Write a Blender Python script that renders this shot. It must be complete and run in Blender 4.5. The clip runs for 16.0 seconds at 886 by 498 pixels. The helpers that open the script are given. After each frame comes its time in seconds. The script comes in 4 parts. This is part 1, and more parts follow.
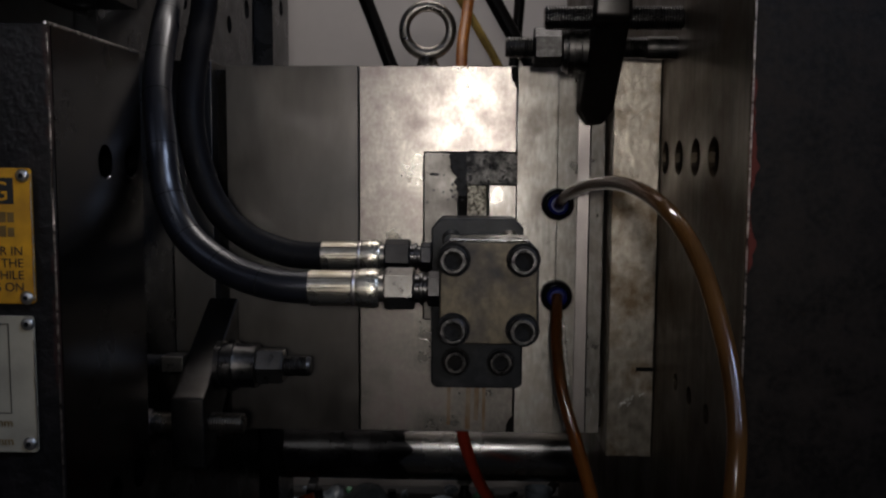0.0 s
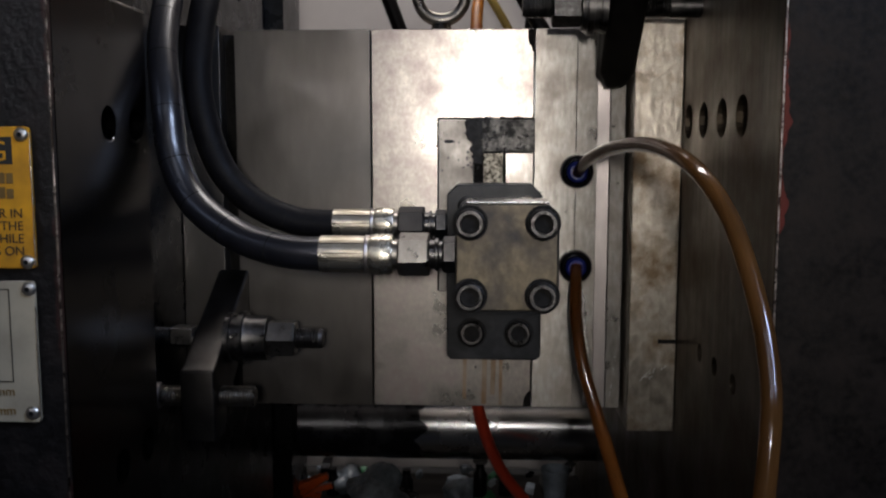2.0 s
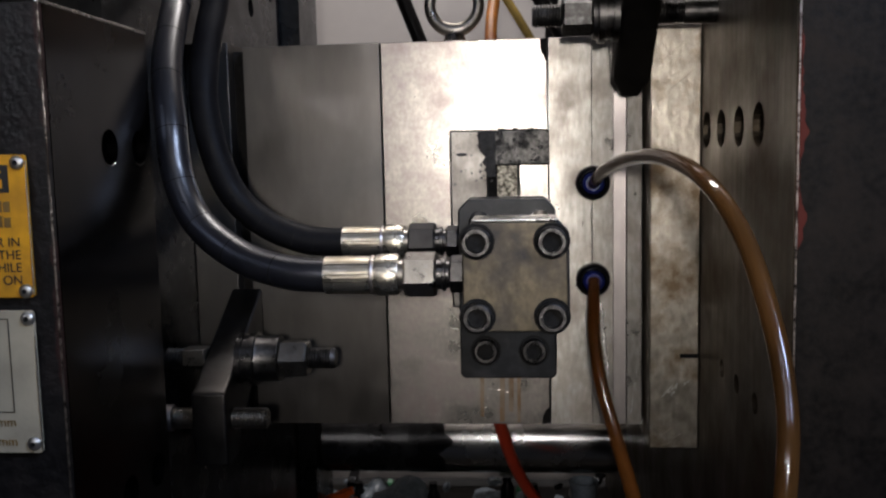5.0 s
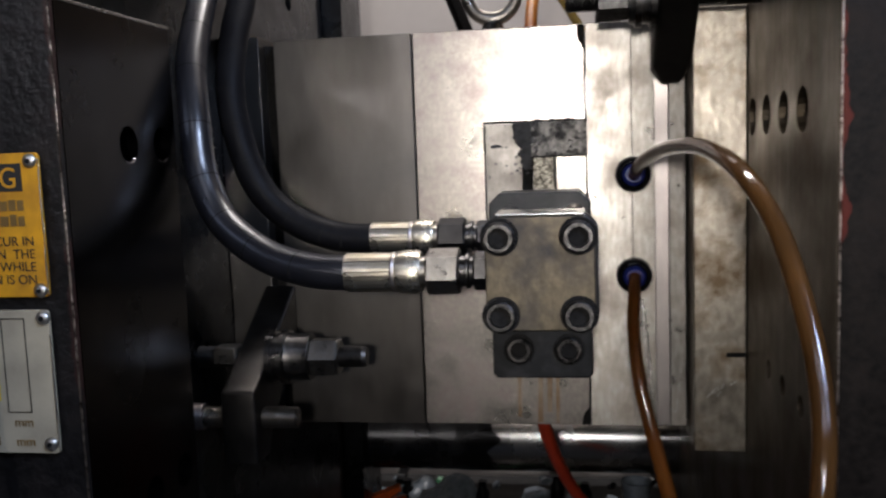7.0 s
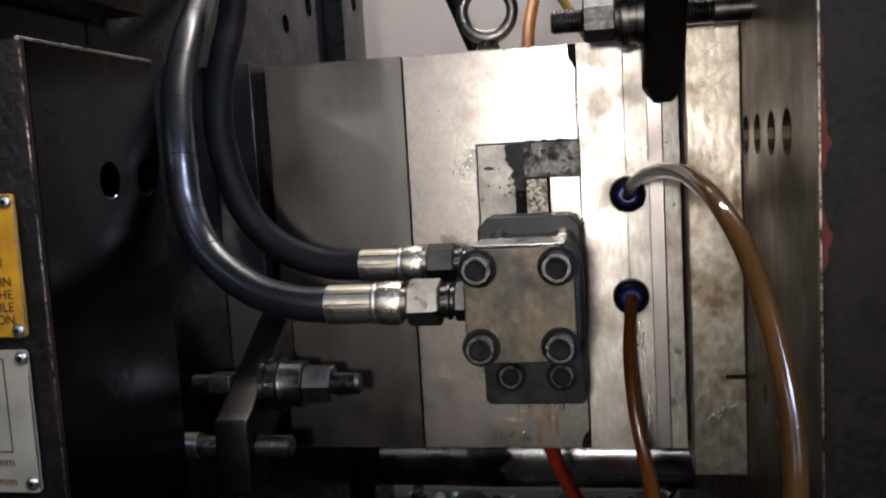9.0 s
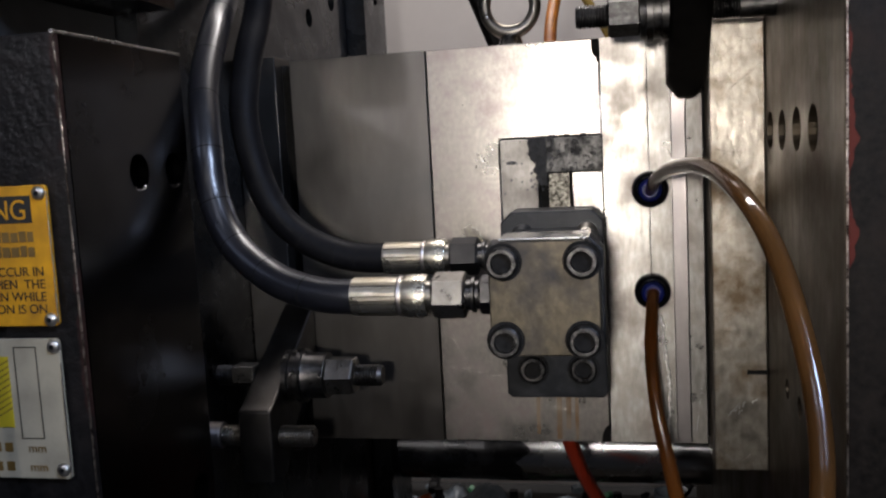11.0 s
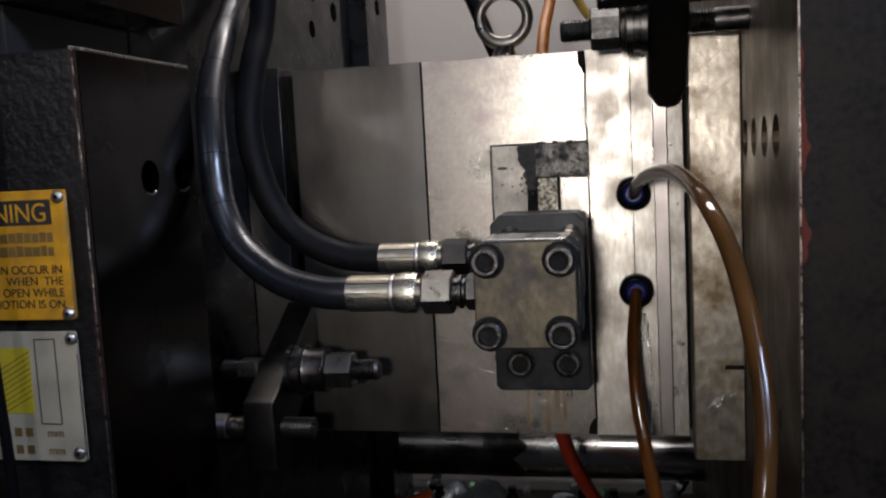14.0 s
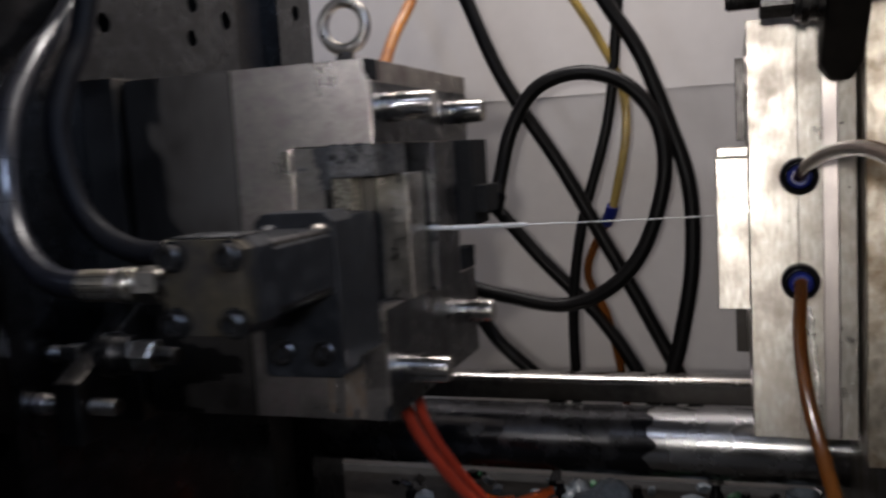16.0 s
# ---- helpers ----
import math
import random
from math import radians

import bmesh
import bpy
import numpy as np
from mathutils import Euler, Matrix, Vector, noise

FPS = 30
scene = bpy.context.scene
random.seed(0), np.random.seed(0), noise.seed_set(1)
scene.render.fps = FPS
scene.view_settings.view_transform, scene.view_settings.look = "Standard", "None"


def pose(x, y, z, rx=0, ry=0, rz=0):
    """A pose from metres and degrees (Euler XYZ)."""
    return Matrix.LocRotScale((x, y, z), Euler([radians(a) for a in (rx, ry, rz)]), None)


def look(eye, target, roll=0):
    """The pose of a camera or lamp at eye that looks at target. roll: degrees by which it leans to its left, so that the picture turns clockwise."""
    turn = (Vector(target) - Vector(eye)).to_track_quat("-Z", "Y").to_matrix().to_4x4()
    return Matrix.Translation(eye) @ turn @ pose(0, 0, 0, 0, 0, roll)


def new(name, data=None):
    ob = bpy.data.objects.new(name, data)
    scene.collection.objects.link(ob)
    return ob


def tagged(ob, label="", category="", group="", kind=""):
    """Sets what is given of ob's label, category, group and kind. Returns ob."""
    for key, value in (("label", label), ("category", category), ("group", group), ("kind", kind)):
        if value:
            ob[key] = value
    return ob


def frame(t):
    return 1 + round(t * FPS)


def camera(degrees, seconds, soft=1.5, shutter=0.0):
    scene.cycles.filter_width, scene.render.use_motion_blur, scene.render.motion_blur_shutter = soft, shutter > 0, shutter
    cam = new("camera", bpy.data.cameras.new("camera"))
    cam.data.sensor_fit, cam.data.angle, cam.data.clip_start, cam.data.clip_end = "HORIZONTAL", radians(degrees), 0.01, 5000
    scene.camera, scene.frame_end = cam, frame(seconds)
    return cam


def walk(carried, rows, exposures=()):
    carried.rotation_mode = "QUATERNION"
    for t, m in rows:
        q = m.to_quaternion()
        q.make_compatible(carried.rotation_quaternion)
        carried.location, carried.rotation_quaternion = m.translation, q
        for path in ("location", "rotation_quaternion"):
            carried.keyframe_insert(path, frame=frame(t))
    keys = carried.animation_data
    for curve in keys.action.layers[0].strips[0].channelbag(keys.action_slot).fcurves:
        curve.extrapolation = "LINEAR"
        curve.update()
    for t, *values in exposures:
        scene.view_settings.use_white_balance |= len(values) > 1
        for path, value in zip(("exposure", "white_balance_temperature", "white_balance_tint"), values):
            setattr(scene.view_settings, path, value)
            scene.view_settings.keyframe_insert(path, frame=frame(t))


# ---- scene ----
cam = camera(52.9, 16.0, soft=2.3, shutter=0.8)
PATH = [
    (0, (-0.03, -0.723, 1.224), (-0.089, 1.266, 1.028), 0.3),
    (0.5, (-0.035, -0.718, 1.224), (-0.101, 1.271, 1.031), 0.3),
    (1, (-0.037, -0.711, 1.217), (-0.109, 1.277, 1.013), 0.1),
    (1.5, (-0.035, -0.707, 1.216), (-0.111, 1.28, 1.0), 0.1),
    (2, (-0.032, -0.704, 1.21), (-0.121, 1.281, 0.98), -0.0),
    (2.5, (-0.027, -0.701, 1.214), (-0.127, 1.283, 0.981), -0.3),
    (3, (-0.026, -0.694, 1.212), (-0.142, 1.289, 0.977), -0.6),
    (3.5, (-0.026, -0.689, 1.214), (-0.148, 1.293, 0.98), -0.8),
    (4, (-0.023, -0.689, 1.213), (-0.154, 1.293, 0.983), -1.0),
    (6.3, (-0.007, -0.689, 1.222), (-0.21, 1.29, 1.012), -1.6),
    (6.5, (-0.004, -0.687, 1.22), (-0.214, 1.291, 1.009), -1.7),
    (7, (0.002, -0.668, 1.215), (-0.303, 1.295, 0.987), -2.1),
    (7.5, (0.014, -0.658, 1.219), (-0.352, 1.294, 0.987), -2.8),
    (8, (0.019, -0.66, 1.222), (-0.345, 1.293, 0.987), -2.9),
    (8.5, (0.022, -0.661, 1.227), (-0.344, 1.293, 1.008), -3.0),
    (9, (0.027, -0.657, 1.227), (-0.341, 1.297, 1.013), -3.3),
    (9.5, (0.025, -0.656, 1.225), (-0.356, 1.295, 1.004), -3.4),
    (10, (0.022, -0.654, 1.225), (-0.371, 1.294, 1.003), -3.2),
    (10.2, (0.022, -0.653, 1.227), (-0.374, 1.295, 1.005), -3.2),
    (12.3, (0.025, -0.702, 1.227), (-0.38, 1.243, 0.999), -2.7),
    (12.5, (0.031, -0.707, 1.228), (-0.377, 1.238, 1.004), -2.9),
    (13, (0.039, -0.705, 1.229), (-0.374, 1.239, 1.01), -2.9),
    (13.5, (0.04, -0.698, 1.229), (-0.372, 1.248, 1.018), -2.9),
    (14, (0.04, -0.694, 1.228), (-0.379, 1.25, 1.014), -3.0),
    (14.5, (0.041, -0.696, 1.229), (-0.388, 1.247, 1.018), -2.8),
    (15, (0.034, -0.69, 1.228), (-0.412, 1.247, 1.007), -2.9),
    (15.2, (0.026, -0.693, 1.222), (-0.44, 1.239, 1.006), -3.1),
    (15.4, (0.013, -0.693, 1.222), (-0.479, 1.231, 0.987), -3.2),
    (15.6, (0.009, -0.687, 1.22), (-0.545, 1.221, 0.984), -3.4),
    (15.8, (0.002, -0.687, 1.231), (-0.593, 1.207, 0.987), -3.5),
    (16, (0.0, -0.672, 1.222), (-0.63, 1.213, 1.004), -3.4),
]
EXPOSURES = [(0.0, -1.6, 6500, 12.5), (0.5, -1.3, 6500, 12.5), (1.5, -0.9, 6500, 12.5), (3.5, -0.4, 6500, 12.5), (6.3, -0.4, 6500, 12.5), (7.0, -0.12, 6500, 12.5), (9.0, -0.03, 6500, 12.5), (10.2, -0.05, 6500, 12.5), (12.3, -0.45, 6500, 12.5), (14.5, -0.45, 6500, 12.5), (15.4, -0.5, 6500, 12.5), (16.0, 0.0, 6500, 12.5)]
walk(cam, [(t, look(eye, target, roll)) for t, eye, target, roll in PATH], EXPOSURES)
# ---- light: a torch held beside the camera, the hall's tube lights and an added fill ----
world = bpy.data.worlds.new("world")
scene.world = world
world.use_nodes = True
world.node_tree.nodes["Background"].inputs[0].default_value = (0.55, 0.6, 0.7, 1)
world.node_tree.nodes["Background"].inputs[1].default_value = 0.022


def lamp(name, kind, at, target, watts, colour, size=0.1, size_y=None, cone=None):
    data = bpy.data.lights.new(name, kind)
    data.energy, data.color = watts, colour
    if kind == "AREA":
        data.shape, data.size, data.size_y = "RECTANGLE", size, size_y or size
    else:
        data.shadow_soft_size = size
    if cone:
        data.spot_size, data.spot_blend = radians(cone), 1.0
    ob = new(name, data)
    ob.matrix_world = look(at, target)
    return tagged(ob, kind="structure")


lamp("torch_light", "SPOT", (-0.012, -0.98, 1.266), (-0.022, 0, 1.252), 17.5, (1.0, 0.96, 0.905), 0.03, cone=50)
lamp("hall_light_rear", "AREA", (-0.1, 0.50, 2.7), (-0.1, 0.66, 0.9), 34.0, (1.0, 0.95, 0.92), 1.2, 0.2)
lamp("hall_light_front", "AREA", (-0.80, -1.60, 1.62), (-0.1, 0, 1.2), 2.4, (0.90, 0.92, 1.0), 0.035, 0.035)
# Bluish fill added high in front, out of view, to lift the darks.
lamp("fill_light_ceiling", "AREA", (-0.6, -2.6, 3.3), (-0.2, 0, 1.0), 9.0, (0.74, 0.80, 1.0), 1.5, 0.3)
lamp("hall_light_right", "AREA", (0.62, -0.95, 1.90), (-0.2, -0.1, 1.2), 14.0, (0.56, 0.70, 1.0), 0.30, 0.25)


# ---- materials ----
def material(name, base, rough, metal=0.0, vary=0.25, grain=60.0, bump=0.15, stretch=(1, 1, 1), second=None, second_at=0.62,
             second_scale=9.0, rough_vary=0.12, spec=0.5, coat=0.0, gain=4.0):
    m = bpy.data.materials.new(name)
    m.use_nodes = True
    nt = m.node_tree
    n, l = nt.nodes, nt.links
    b = n["Principled BSDF"]
    b.inputs["Metallic"].default_value = metal
    b.inputs["Specular IOR Level"].default_value = spec
    b.inputs["Coat Weight"].default_value = coat
    co = n.new("ShaderNodeTexCoord")
    mp = n.new("ShaderNodeMapping")
    mp.inputs["Scale"].default_value = stretch
    l.new(co.outputs["Object"], mp.inputs[0])
    fine = n.new("ShaderNodeTexNoise")
    fine.inputs["Scale"].default_value, fine.inputs["Detail"].default_value = grain, 8
    l.new(mp.outputs[0], fine.inputs["Vector"])
    coarse = n.new("ShaderNodeTexNoise")
    coarse.inputs["Scale"].default_value, coarse.inputs["Detail"].default_value = second_scale, 7
    coarse.inputs["Roughness"].default_value = 0.62
    l.new(co.outputs["Object"], coarse.inputs["Vector"])
    ramp = n.new("ShaderNodeValToRGB")
    lo = tuple(c * (1 - vary) for c in base)
    hi = tuple(min(1, c * (1 + vary)) for c in base)
    ramp.color_ramp.elements[0].position, ramp.color_ramp.elements[1].position = 0.3, 0.7
    ramp.color_ramp.elements[0].color, ramp.color_ramp.elements[1].color = (*lo, 1), (*hi, 1)
    l.new(fine.outputs["Fac"], ramp.inputs[0])
    mix = n.new("ShaderNodeMix")
    mix.data_type = "RGBA"
    mask = n.new("ShaderNodeMapRange")
    mask.inputs[1].default_value, mask.inputs[2].default_value = second_at - 0.5 / gain, second_at + 0.5 / gain
    l.new(coarse.outputs["Fac"], mask.inputs[0])
    l.new(mask.outputs[0], mix.inputs["Factor"])
    l.new(ramp.outputs[0], mix.inputs["A"])
    mix.inputs["B"].default_value = (*(second or tuple(c * 0.7 for c in base)), 1)
    l.new(mix.outputs["Result"], b.inputs["Base Color"])
    rr = n.new("ShaderNodeMapRange")
    rr.inputs[3].default_value, rr.inputs[4].default_value = max(0.03, rough - rough_vary), min(1, rough + rough_vary)
    rr.inputs[1].default_value, rr.inputs[2].default_value = 0.3, 0.7
    l.new(coarse.outputs["Fac"], rr.inputs[0])
    l.new(rr.outputs[0], b.inputs["Roughness"])
    bp = n.new("ShaderNodeBump")
    bp.inputs["Strength"].default_value, bp.inputs["Distance"].default_value = min(bump, 1.0), 0.003 if bump >= 0.9 else 0.001
    l.new(fine.outputs["Fac"], bp.inputs["Height"])
    l.new(bp.outputs[0], b.inputs["Normal"])
    return m


def scratched(m, amount=0.5, scale=40.0):
    """Adds fine scratches of random direction to the roughness and relief of a metal."""
    nt = m.node_tree
    n, l = nt.nodes, nt.links
    b = n["Principled BSDF"]
    co = n.new("ShaderNodeTexCoord")
    add = None
    for turn, sc in ((0.5, scale), (-0.9, scale * 0.7), (1.35, scale * 0.5)):
        rot = n.new("ShaderNodeMapping")
        rot.inputs["Rotation"].default_value = (0.0, turn, 0.0)
        l.new(co.outputs["Object"], rot.inputs[0])
        mp = n.new("ShaderNodeMapping")
        mp.inputs["Scale"].default_value = (sc * 48, sc * 0.3, sc * 0.6)
        l.new(rot.outputs[0], mp.inputs[0])
        no = n.new("ShaderNodeTexNoise")
        no.inputs["Scale"].default_value, no.inputs["Detail"].default_value = 1.0, 2
        l.new(mp.outputs[0], no.inputs["Vector"])
        mr = n.new("ShaderNodeMapRange")
        mr.inputs[1].default_value, mr.inputs[2].default_value = 0.69, 0.78
        l.new(no.outputs["Fac"], mr.inputs[0])
        if add is None:
            add = mr.outputs[0]
        else:
            mx = n.new("ShaderNodeMath")
            mx.operation = "MAXIMUM"
            l.new(add, mx.inputs[0])
            l.new(mr.outputs[0], mx.inputs[1])
            add = mx.outputs[0]
    old = b.inputs["Normal"].links[0].from_node
    bp = n.new("ShaderNodeBump")
    bp.inputs["Strength"].default_value, bp.inputs["Distance"].default_value = amount, 0.0006
    l.new(add, bp.inputs["Height"])
    l.new(old.outputs[0], bp.inputs["Normal"])
    l.new(bp.outputs[0], b.inputs["Normal"])
    return m


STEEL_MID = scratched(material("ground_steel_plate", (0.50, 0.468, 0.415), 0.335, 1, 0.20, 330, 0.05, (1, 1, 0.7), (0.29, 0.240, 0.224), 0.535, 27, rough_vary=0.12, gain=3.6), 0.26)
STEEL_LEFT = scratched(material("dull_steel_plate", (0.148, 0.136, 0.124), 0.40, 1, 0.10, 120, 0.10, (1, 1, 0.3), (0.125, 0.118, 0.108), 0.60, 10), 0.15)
STEEL_FIXED = scratched(material("polished_steel_plate", (0.315, 0.298, 0.270), 0.36, 1, 0.26, 300, 0.07, (1, 1, 0.30), (0.20, 0.174, 0.150), 0.56, 32, rough_vary=0.13, gain=4), 0.35)
def brushed(m, amount):
    """Stretches a ground plate's gloss upwards, across its grinding marks."""
    n = m.node_tree.nodes
    way = n.new("ShaderNodeCombineXYZ")
    way.inputs[2].default_value = 1.0
    b = n["Principled BSDF"]
    b.inputs["Anisotropic"].default_value = amount
    m.node_tree.links.new(way.outputs[0], b.inputs["Tangent"])
    return m


brushed(STEEL_FIXED, 0.75)
brushed(STEEL_MID, 0.25)
STEEL_BAND = material("stained_steel_band", (0.42, 0.38, 0.36), 0.42, 1, 0.15, 100, 0.12, (1, 1, 0.2))
STEEL_CLAMP = scratched(material("pitted_clamp_plate_steel", (0.37, 0.333, 0.278), 0.42, 1, 0.3, 170, 0.5, (1, 1, 0.6), (0.155, 0.112, 0.07), 0.56, 30, gain=6), 0.5)
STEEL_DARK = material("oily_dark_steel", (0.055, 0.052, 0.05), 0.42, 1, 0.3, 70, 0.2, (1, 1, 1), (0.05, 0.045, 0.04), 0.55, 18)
PLATEN_FACE = material("machined_platen_steel", (0.092, 0.078, 0.060), 0.44, 1, 0.50, 110, 0.35, (1, 1, 0.10), (0.066, 0.046, 0.026), 0.54, 16, rough_vary=0.14, gain=3)
PLATEN_LEFT = material("dark_oiled_platen_steel", (0.058, 0.055, 0.056), 0.24, 1, 0.25, 50, 0.10, (1, 0.3, 1), (0.040, 0.037, 0.036), 0.5, 14, rough_vary=0.07)
PANEL = material("grey_machined_steel", (0.080, 0.084, 0.090), 0.30, 1, 0.3, 90, 0.15, (1, 0.6, 1), (0.055, 0.056, 0.060), 0.55, 26, rough_vary=0.08)
PAINT_SMOOTH = material("dull_black_paint", (0.0080, 0.0060, 0.0046), 0.55, 0, 0.6, 260, 0.25, (1, 1, 1), (0.015, 0.0105, 0.0075), 0.58, 45, spec=0.12, gain=4)
PAINT = material("black_textured_paint", (0.0085, 0.0076, 0.0074), 0.36, 0, 0.4, 230, 0.85, (1, 1, 1), (0.018, 0.0135, 0.012), 0.62, 30, spec=0.3)
def worn_edge(m, at, towards, width, colour):
    """Shows red primer in ragged patches along the arris where the local x is at; towards: the sign of x into the paint."""
    nt = m.node_tree
    n, l = nt.nodes, nt.links
    b = n["Principled BSDF"]
    co = n.new("ShaderNodeTexCoord")
    xyz = n.new("ShaderNodeSeparateXYZ")
    l.new(co.outputs["Object"], xyz.inputs[0])
    near = n.new("ShaderNodeMapRange")
    near.inputs[1].default_value, near.inputs[2].default_value = at, at + towards * width
    near.inputs[3].default_value, near.inputs[4].default_value = 0.30, -0.25
    l.new(xyz.outputs[0], near.inputs[0])
    no = n.new("ShaderNodeTexNoise")
    no.inputs["Scale"].default_value, no.inputs["Detail"].default_value = 42, 8
    l.new(co.outputs["Object"], no.inputs["Vector"])
    patch = n.new("ShaderNodeTexNoise")
    patch.inputs["Scale"].default_value, patch.inputs["Detail"].default_value = 13, 3
    l.new(co.outputs["Object"], patch.inputs["Vector"])
    spread = n.new("ShaderNodeMapRange")
    spread.inputs[1].default_value, spread.inputs[2].default_value = 0.40, 0.62
    spread.inputs[3].default_value, spread.inputs[4].default_value = -0.26, 0.06
    l.new(patch.outputs["Fac"], spread.inputs[0])
    both = n.new("ShaderNodeMath")
    l.new(near.outputs[0], both.inputs[0])
    l.new(spread.outputs[0], both.inputs[1])
    add = n.new("ShaderNodeMath")
    l.new(no.outputs["Fac"], add.inputs[0])
    l.new(both.outputs[0], add.inputs[1])
    cut = n.new("ShaderNodeMapRange")
    cut.inputs[1].default_value, cut.inputs[2].default_value = 0.70, 0.74
    l.new(add.outputs[0], cut.inputs[0])
    old = b.inputs["Base Color"].links[0].from_socket
    mix = n.new("ShaderNodeMix")
    mix.data_type = "RGBA"
    l.new(cut.outputs[0], mix.inputs["Factor"])
    l.new(old, mix.inputs["A"])
    mix.inputs["B"].default_value = (*colour, 1)
    l.new(mix.outputs["Result"], b.inputs["Base Color"])


worn_edge(PAINT_SMOOTH, -0.182, 1, 0.013, (0.075, 0.015, 0.010))
worn_edge(PAINT, 0.1545, -1, 0.010, (0.030, 0.014, 0.012))
BARE_EDGE = material("chipped_bare_edge", (0.42, 0.37, 0.33), 0.35, 1, 0.4, 300, 0.6, (1, 1, 1), (0.03, 0.022, 0.018), 0.52, 140, gain=8)
RUST_RUN = material("brown_water_stain", (0.24, 0.145, 0.075), 0.45, 0.6, 0.4, 140, 0.2, (1, 1, 0.2), (0.34, 0.27, 0.2), 0.5, 60)
RUBBER = material("black_hose_rubber", (0.0058, 0.0064, 0.0092), 0.31, 0, 0.3, 260, 0.12, (1, 1, 1), (0.009, 0.009, 0.012), 0.6, 30, spec=1.0, rough_vary=0.05)
# RUBBER with its highlight taken out, for the unlit hose behind.
RUBBER_DIMMED = material("dimmed_black_hose_rubber", (0.0042, 0.0042, 0.0052), 0.55, 0, 0.3, 260, 0.12, (1, 1, 1), (0.007, 0.007, 0.008), 0.6, 30, spec=0.10)
CABLE = material("black_cable_rubber", (0.0045, 0.0040, 0.0042), 0.42, 0, 0.3, 200, 0.1, spec=0.16)
FERRULE = scratched(material("zinc_plated_ferrule", (0.58, 0.54, 0.45), 0.30, 1, 0.22, 420, 0.6, (0.03, 1, 1), (0.34, 0.29, 0.2), 0.6, 40), 0.2)
NUT_STEEL = material("plated_nut_steel", (0.30, 0.282, 0.255), 0.34, 1, 0.15, 200, 0.1, (1, 1, 1), (0.22, 0.20, 0.175), 0.56, 110)
BOLT_BLACK = material("black_oxide_bolt_steel", (0.085, 0.082, 0.08), 0.34, 1, 0.25, 300, 0.1, (1, 1, 1), (0.16, 0.15, 0.14), 0.62, 90)
BOLT_RIM = material("worn_bolt_head_steel", (0.072, 0.070, 0.068), 0.42, 1, 0.4, 400, 0.4, (1, 1, 1), (0.055, 0.052, 0.05), 0.55, 170, gain=6)
CYL_BLACK = material("blackened_cylinder_steel", (0.012, 0.0125, 0.0135), 0.42, 0.3, 0.25, 150, 0.15, (1, 1, 1), (0.035, 0.035, 0.035), 0.62, 40, spec=0.3)
CAP_TAN = material("dirty_cylinder_cap_steel", (0.092, 0.076, 0.051), 0.48, 0.75, 0.28, 240, 0.22, (1, 1, 0.7), (0.038, 0.035, 0.034), 0.55, 34, gain=4)
GREASE_BLACK = material("black_dried_grease", (0.022, 0.021, 0.020), 0.6, 0, 0.6, 260, 0.9)
GREASE_GREY = material("grey_dried_grease", (0.040, 0.038, 0.037), 0.6, 0, 0.7, 300, 0.9, (1, 1, 1), (0.10, 0.095, 0.09), 0.55, 160)
# Caked grease, and also the shade painted into gaps, holes and sockets.
DIRT_AND_SHADE = material("black_grease_and_gap_shade", (0.010, 0.0095, 0.009), 0.85, 0, 0.5, 300, 0.6, spec=0.12)
GREASED = material("grease_covered_bar", (0.015, 0.015, 0.017), 0.26, 0.7, 0.4, 60, 0.5, (0.4, 1, 1), (0.075, 0.075, 0.080), 0.60, 20)
CHROME = material("chromed_bar", (0.36, 0.36, 0.36), 0.22, 1, 0.1, 60, 0.05, (0.3, 1, 1), (0.40, 0.40, 0.40), 0.6, 12)
PIN = material("guide_pin_steel", (0.55, 0.53, 0.50), 0.22, 1, 0.1, 100, 0.05, (1, 1, 1), (0.3, 0.28, 0.25), 0.6, 30)
YELLOW = material("yellow_enamel_plate", (0.66, 0.31, 0.010), 0.50, 0, 0.12, 90, 0.1, (1, 1, 1), (0.26, 0.105, 0.01), 0.60, 26, gain=3)
CREAM = material("cream_enamel_plate", (0.46, 0.40, 0.285), 0.50, 0, 0.10, 120, 0.12, (1, 1, 1), (0.19, 0.165, 0.12), 0.60, 30, gain=3)
INK = material("black_ink", (0.02, 0.018, 0.015), 0.6, 0, 0.2)
INK_FADED = material("faded_brown_ink", (0.16, 0.09, 0.02), 0.6, 0, 0.3)
HATCH_YELLOW = material("yellow_ink", (0.55, 0.42, 0.02), 0.55, 0, 0.1)
WALL = material("off_white_painted_panel", (0.72, 0.68, 0.66), 0.55, 0, 0.03, 40, 0.05, (1, 1, 1), (0.64, 0.60, 0.585), 0.6, 3, gain=2)
HALL = material("grey_hall_plaster", (0.22, 0.22, 0.23), 0.85, 0, 0.1, 8, 0.3)
FLOOR = material("oily_concrete_floor", (0.14, 0.135, 0.13), 0.6, 0, 0.25, 12, 0.3)
BED = material("dark_machine_bed_paint", (0.03, 0.03, 0.03), 0.5, 0, 0.3, 40, 0.3)
# Near-white metal puts the wet oil's bright glint into the colour.
OIL_GLINT = material("oil_glint_white_metal", (0.95, 0.93, 0.89), 0.38, 1, 0.05, rough_vary=0.03)
PITTED = material("pitted_rod_steel", (0.25, 0.235, 0.195), 0.40, 1, 0.6, 420, 0.8, (1, 1, 1), (0.05, 0.045, 0.035), 0.53, 330, gain=7)
# Base darkened for a slight tilt from the light that isn't modelled.
INSERT = scratched(material("dimmed_slide_insert_steel", (0.215, 0.203, 0.185), 0.40, 1, 0.2, 300, 0.06, (1, 1, 0.5), (0.15, 0.135, 0.12), 0.56, 40), 0.2)
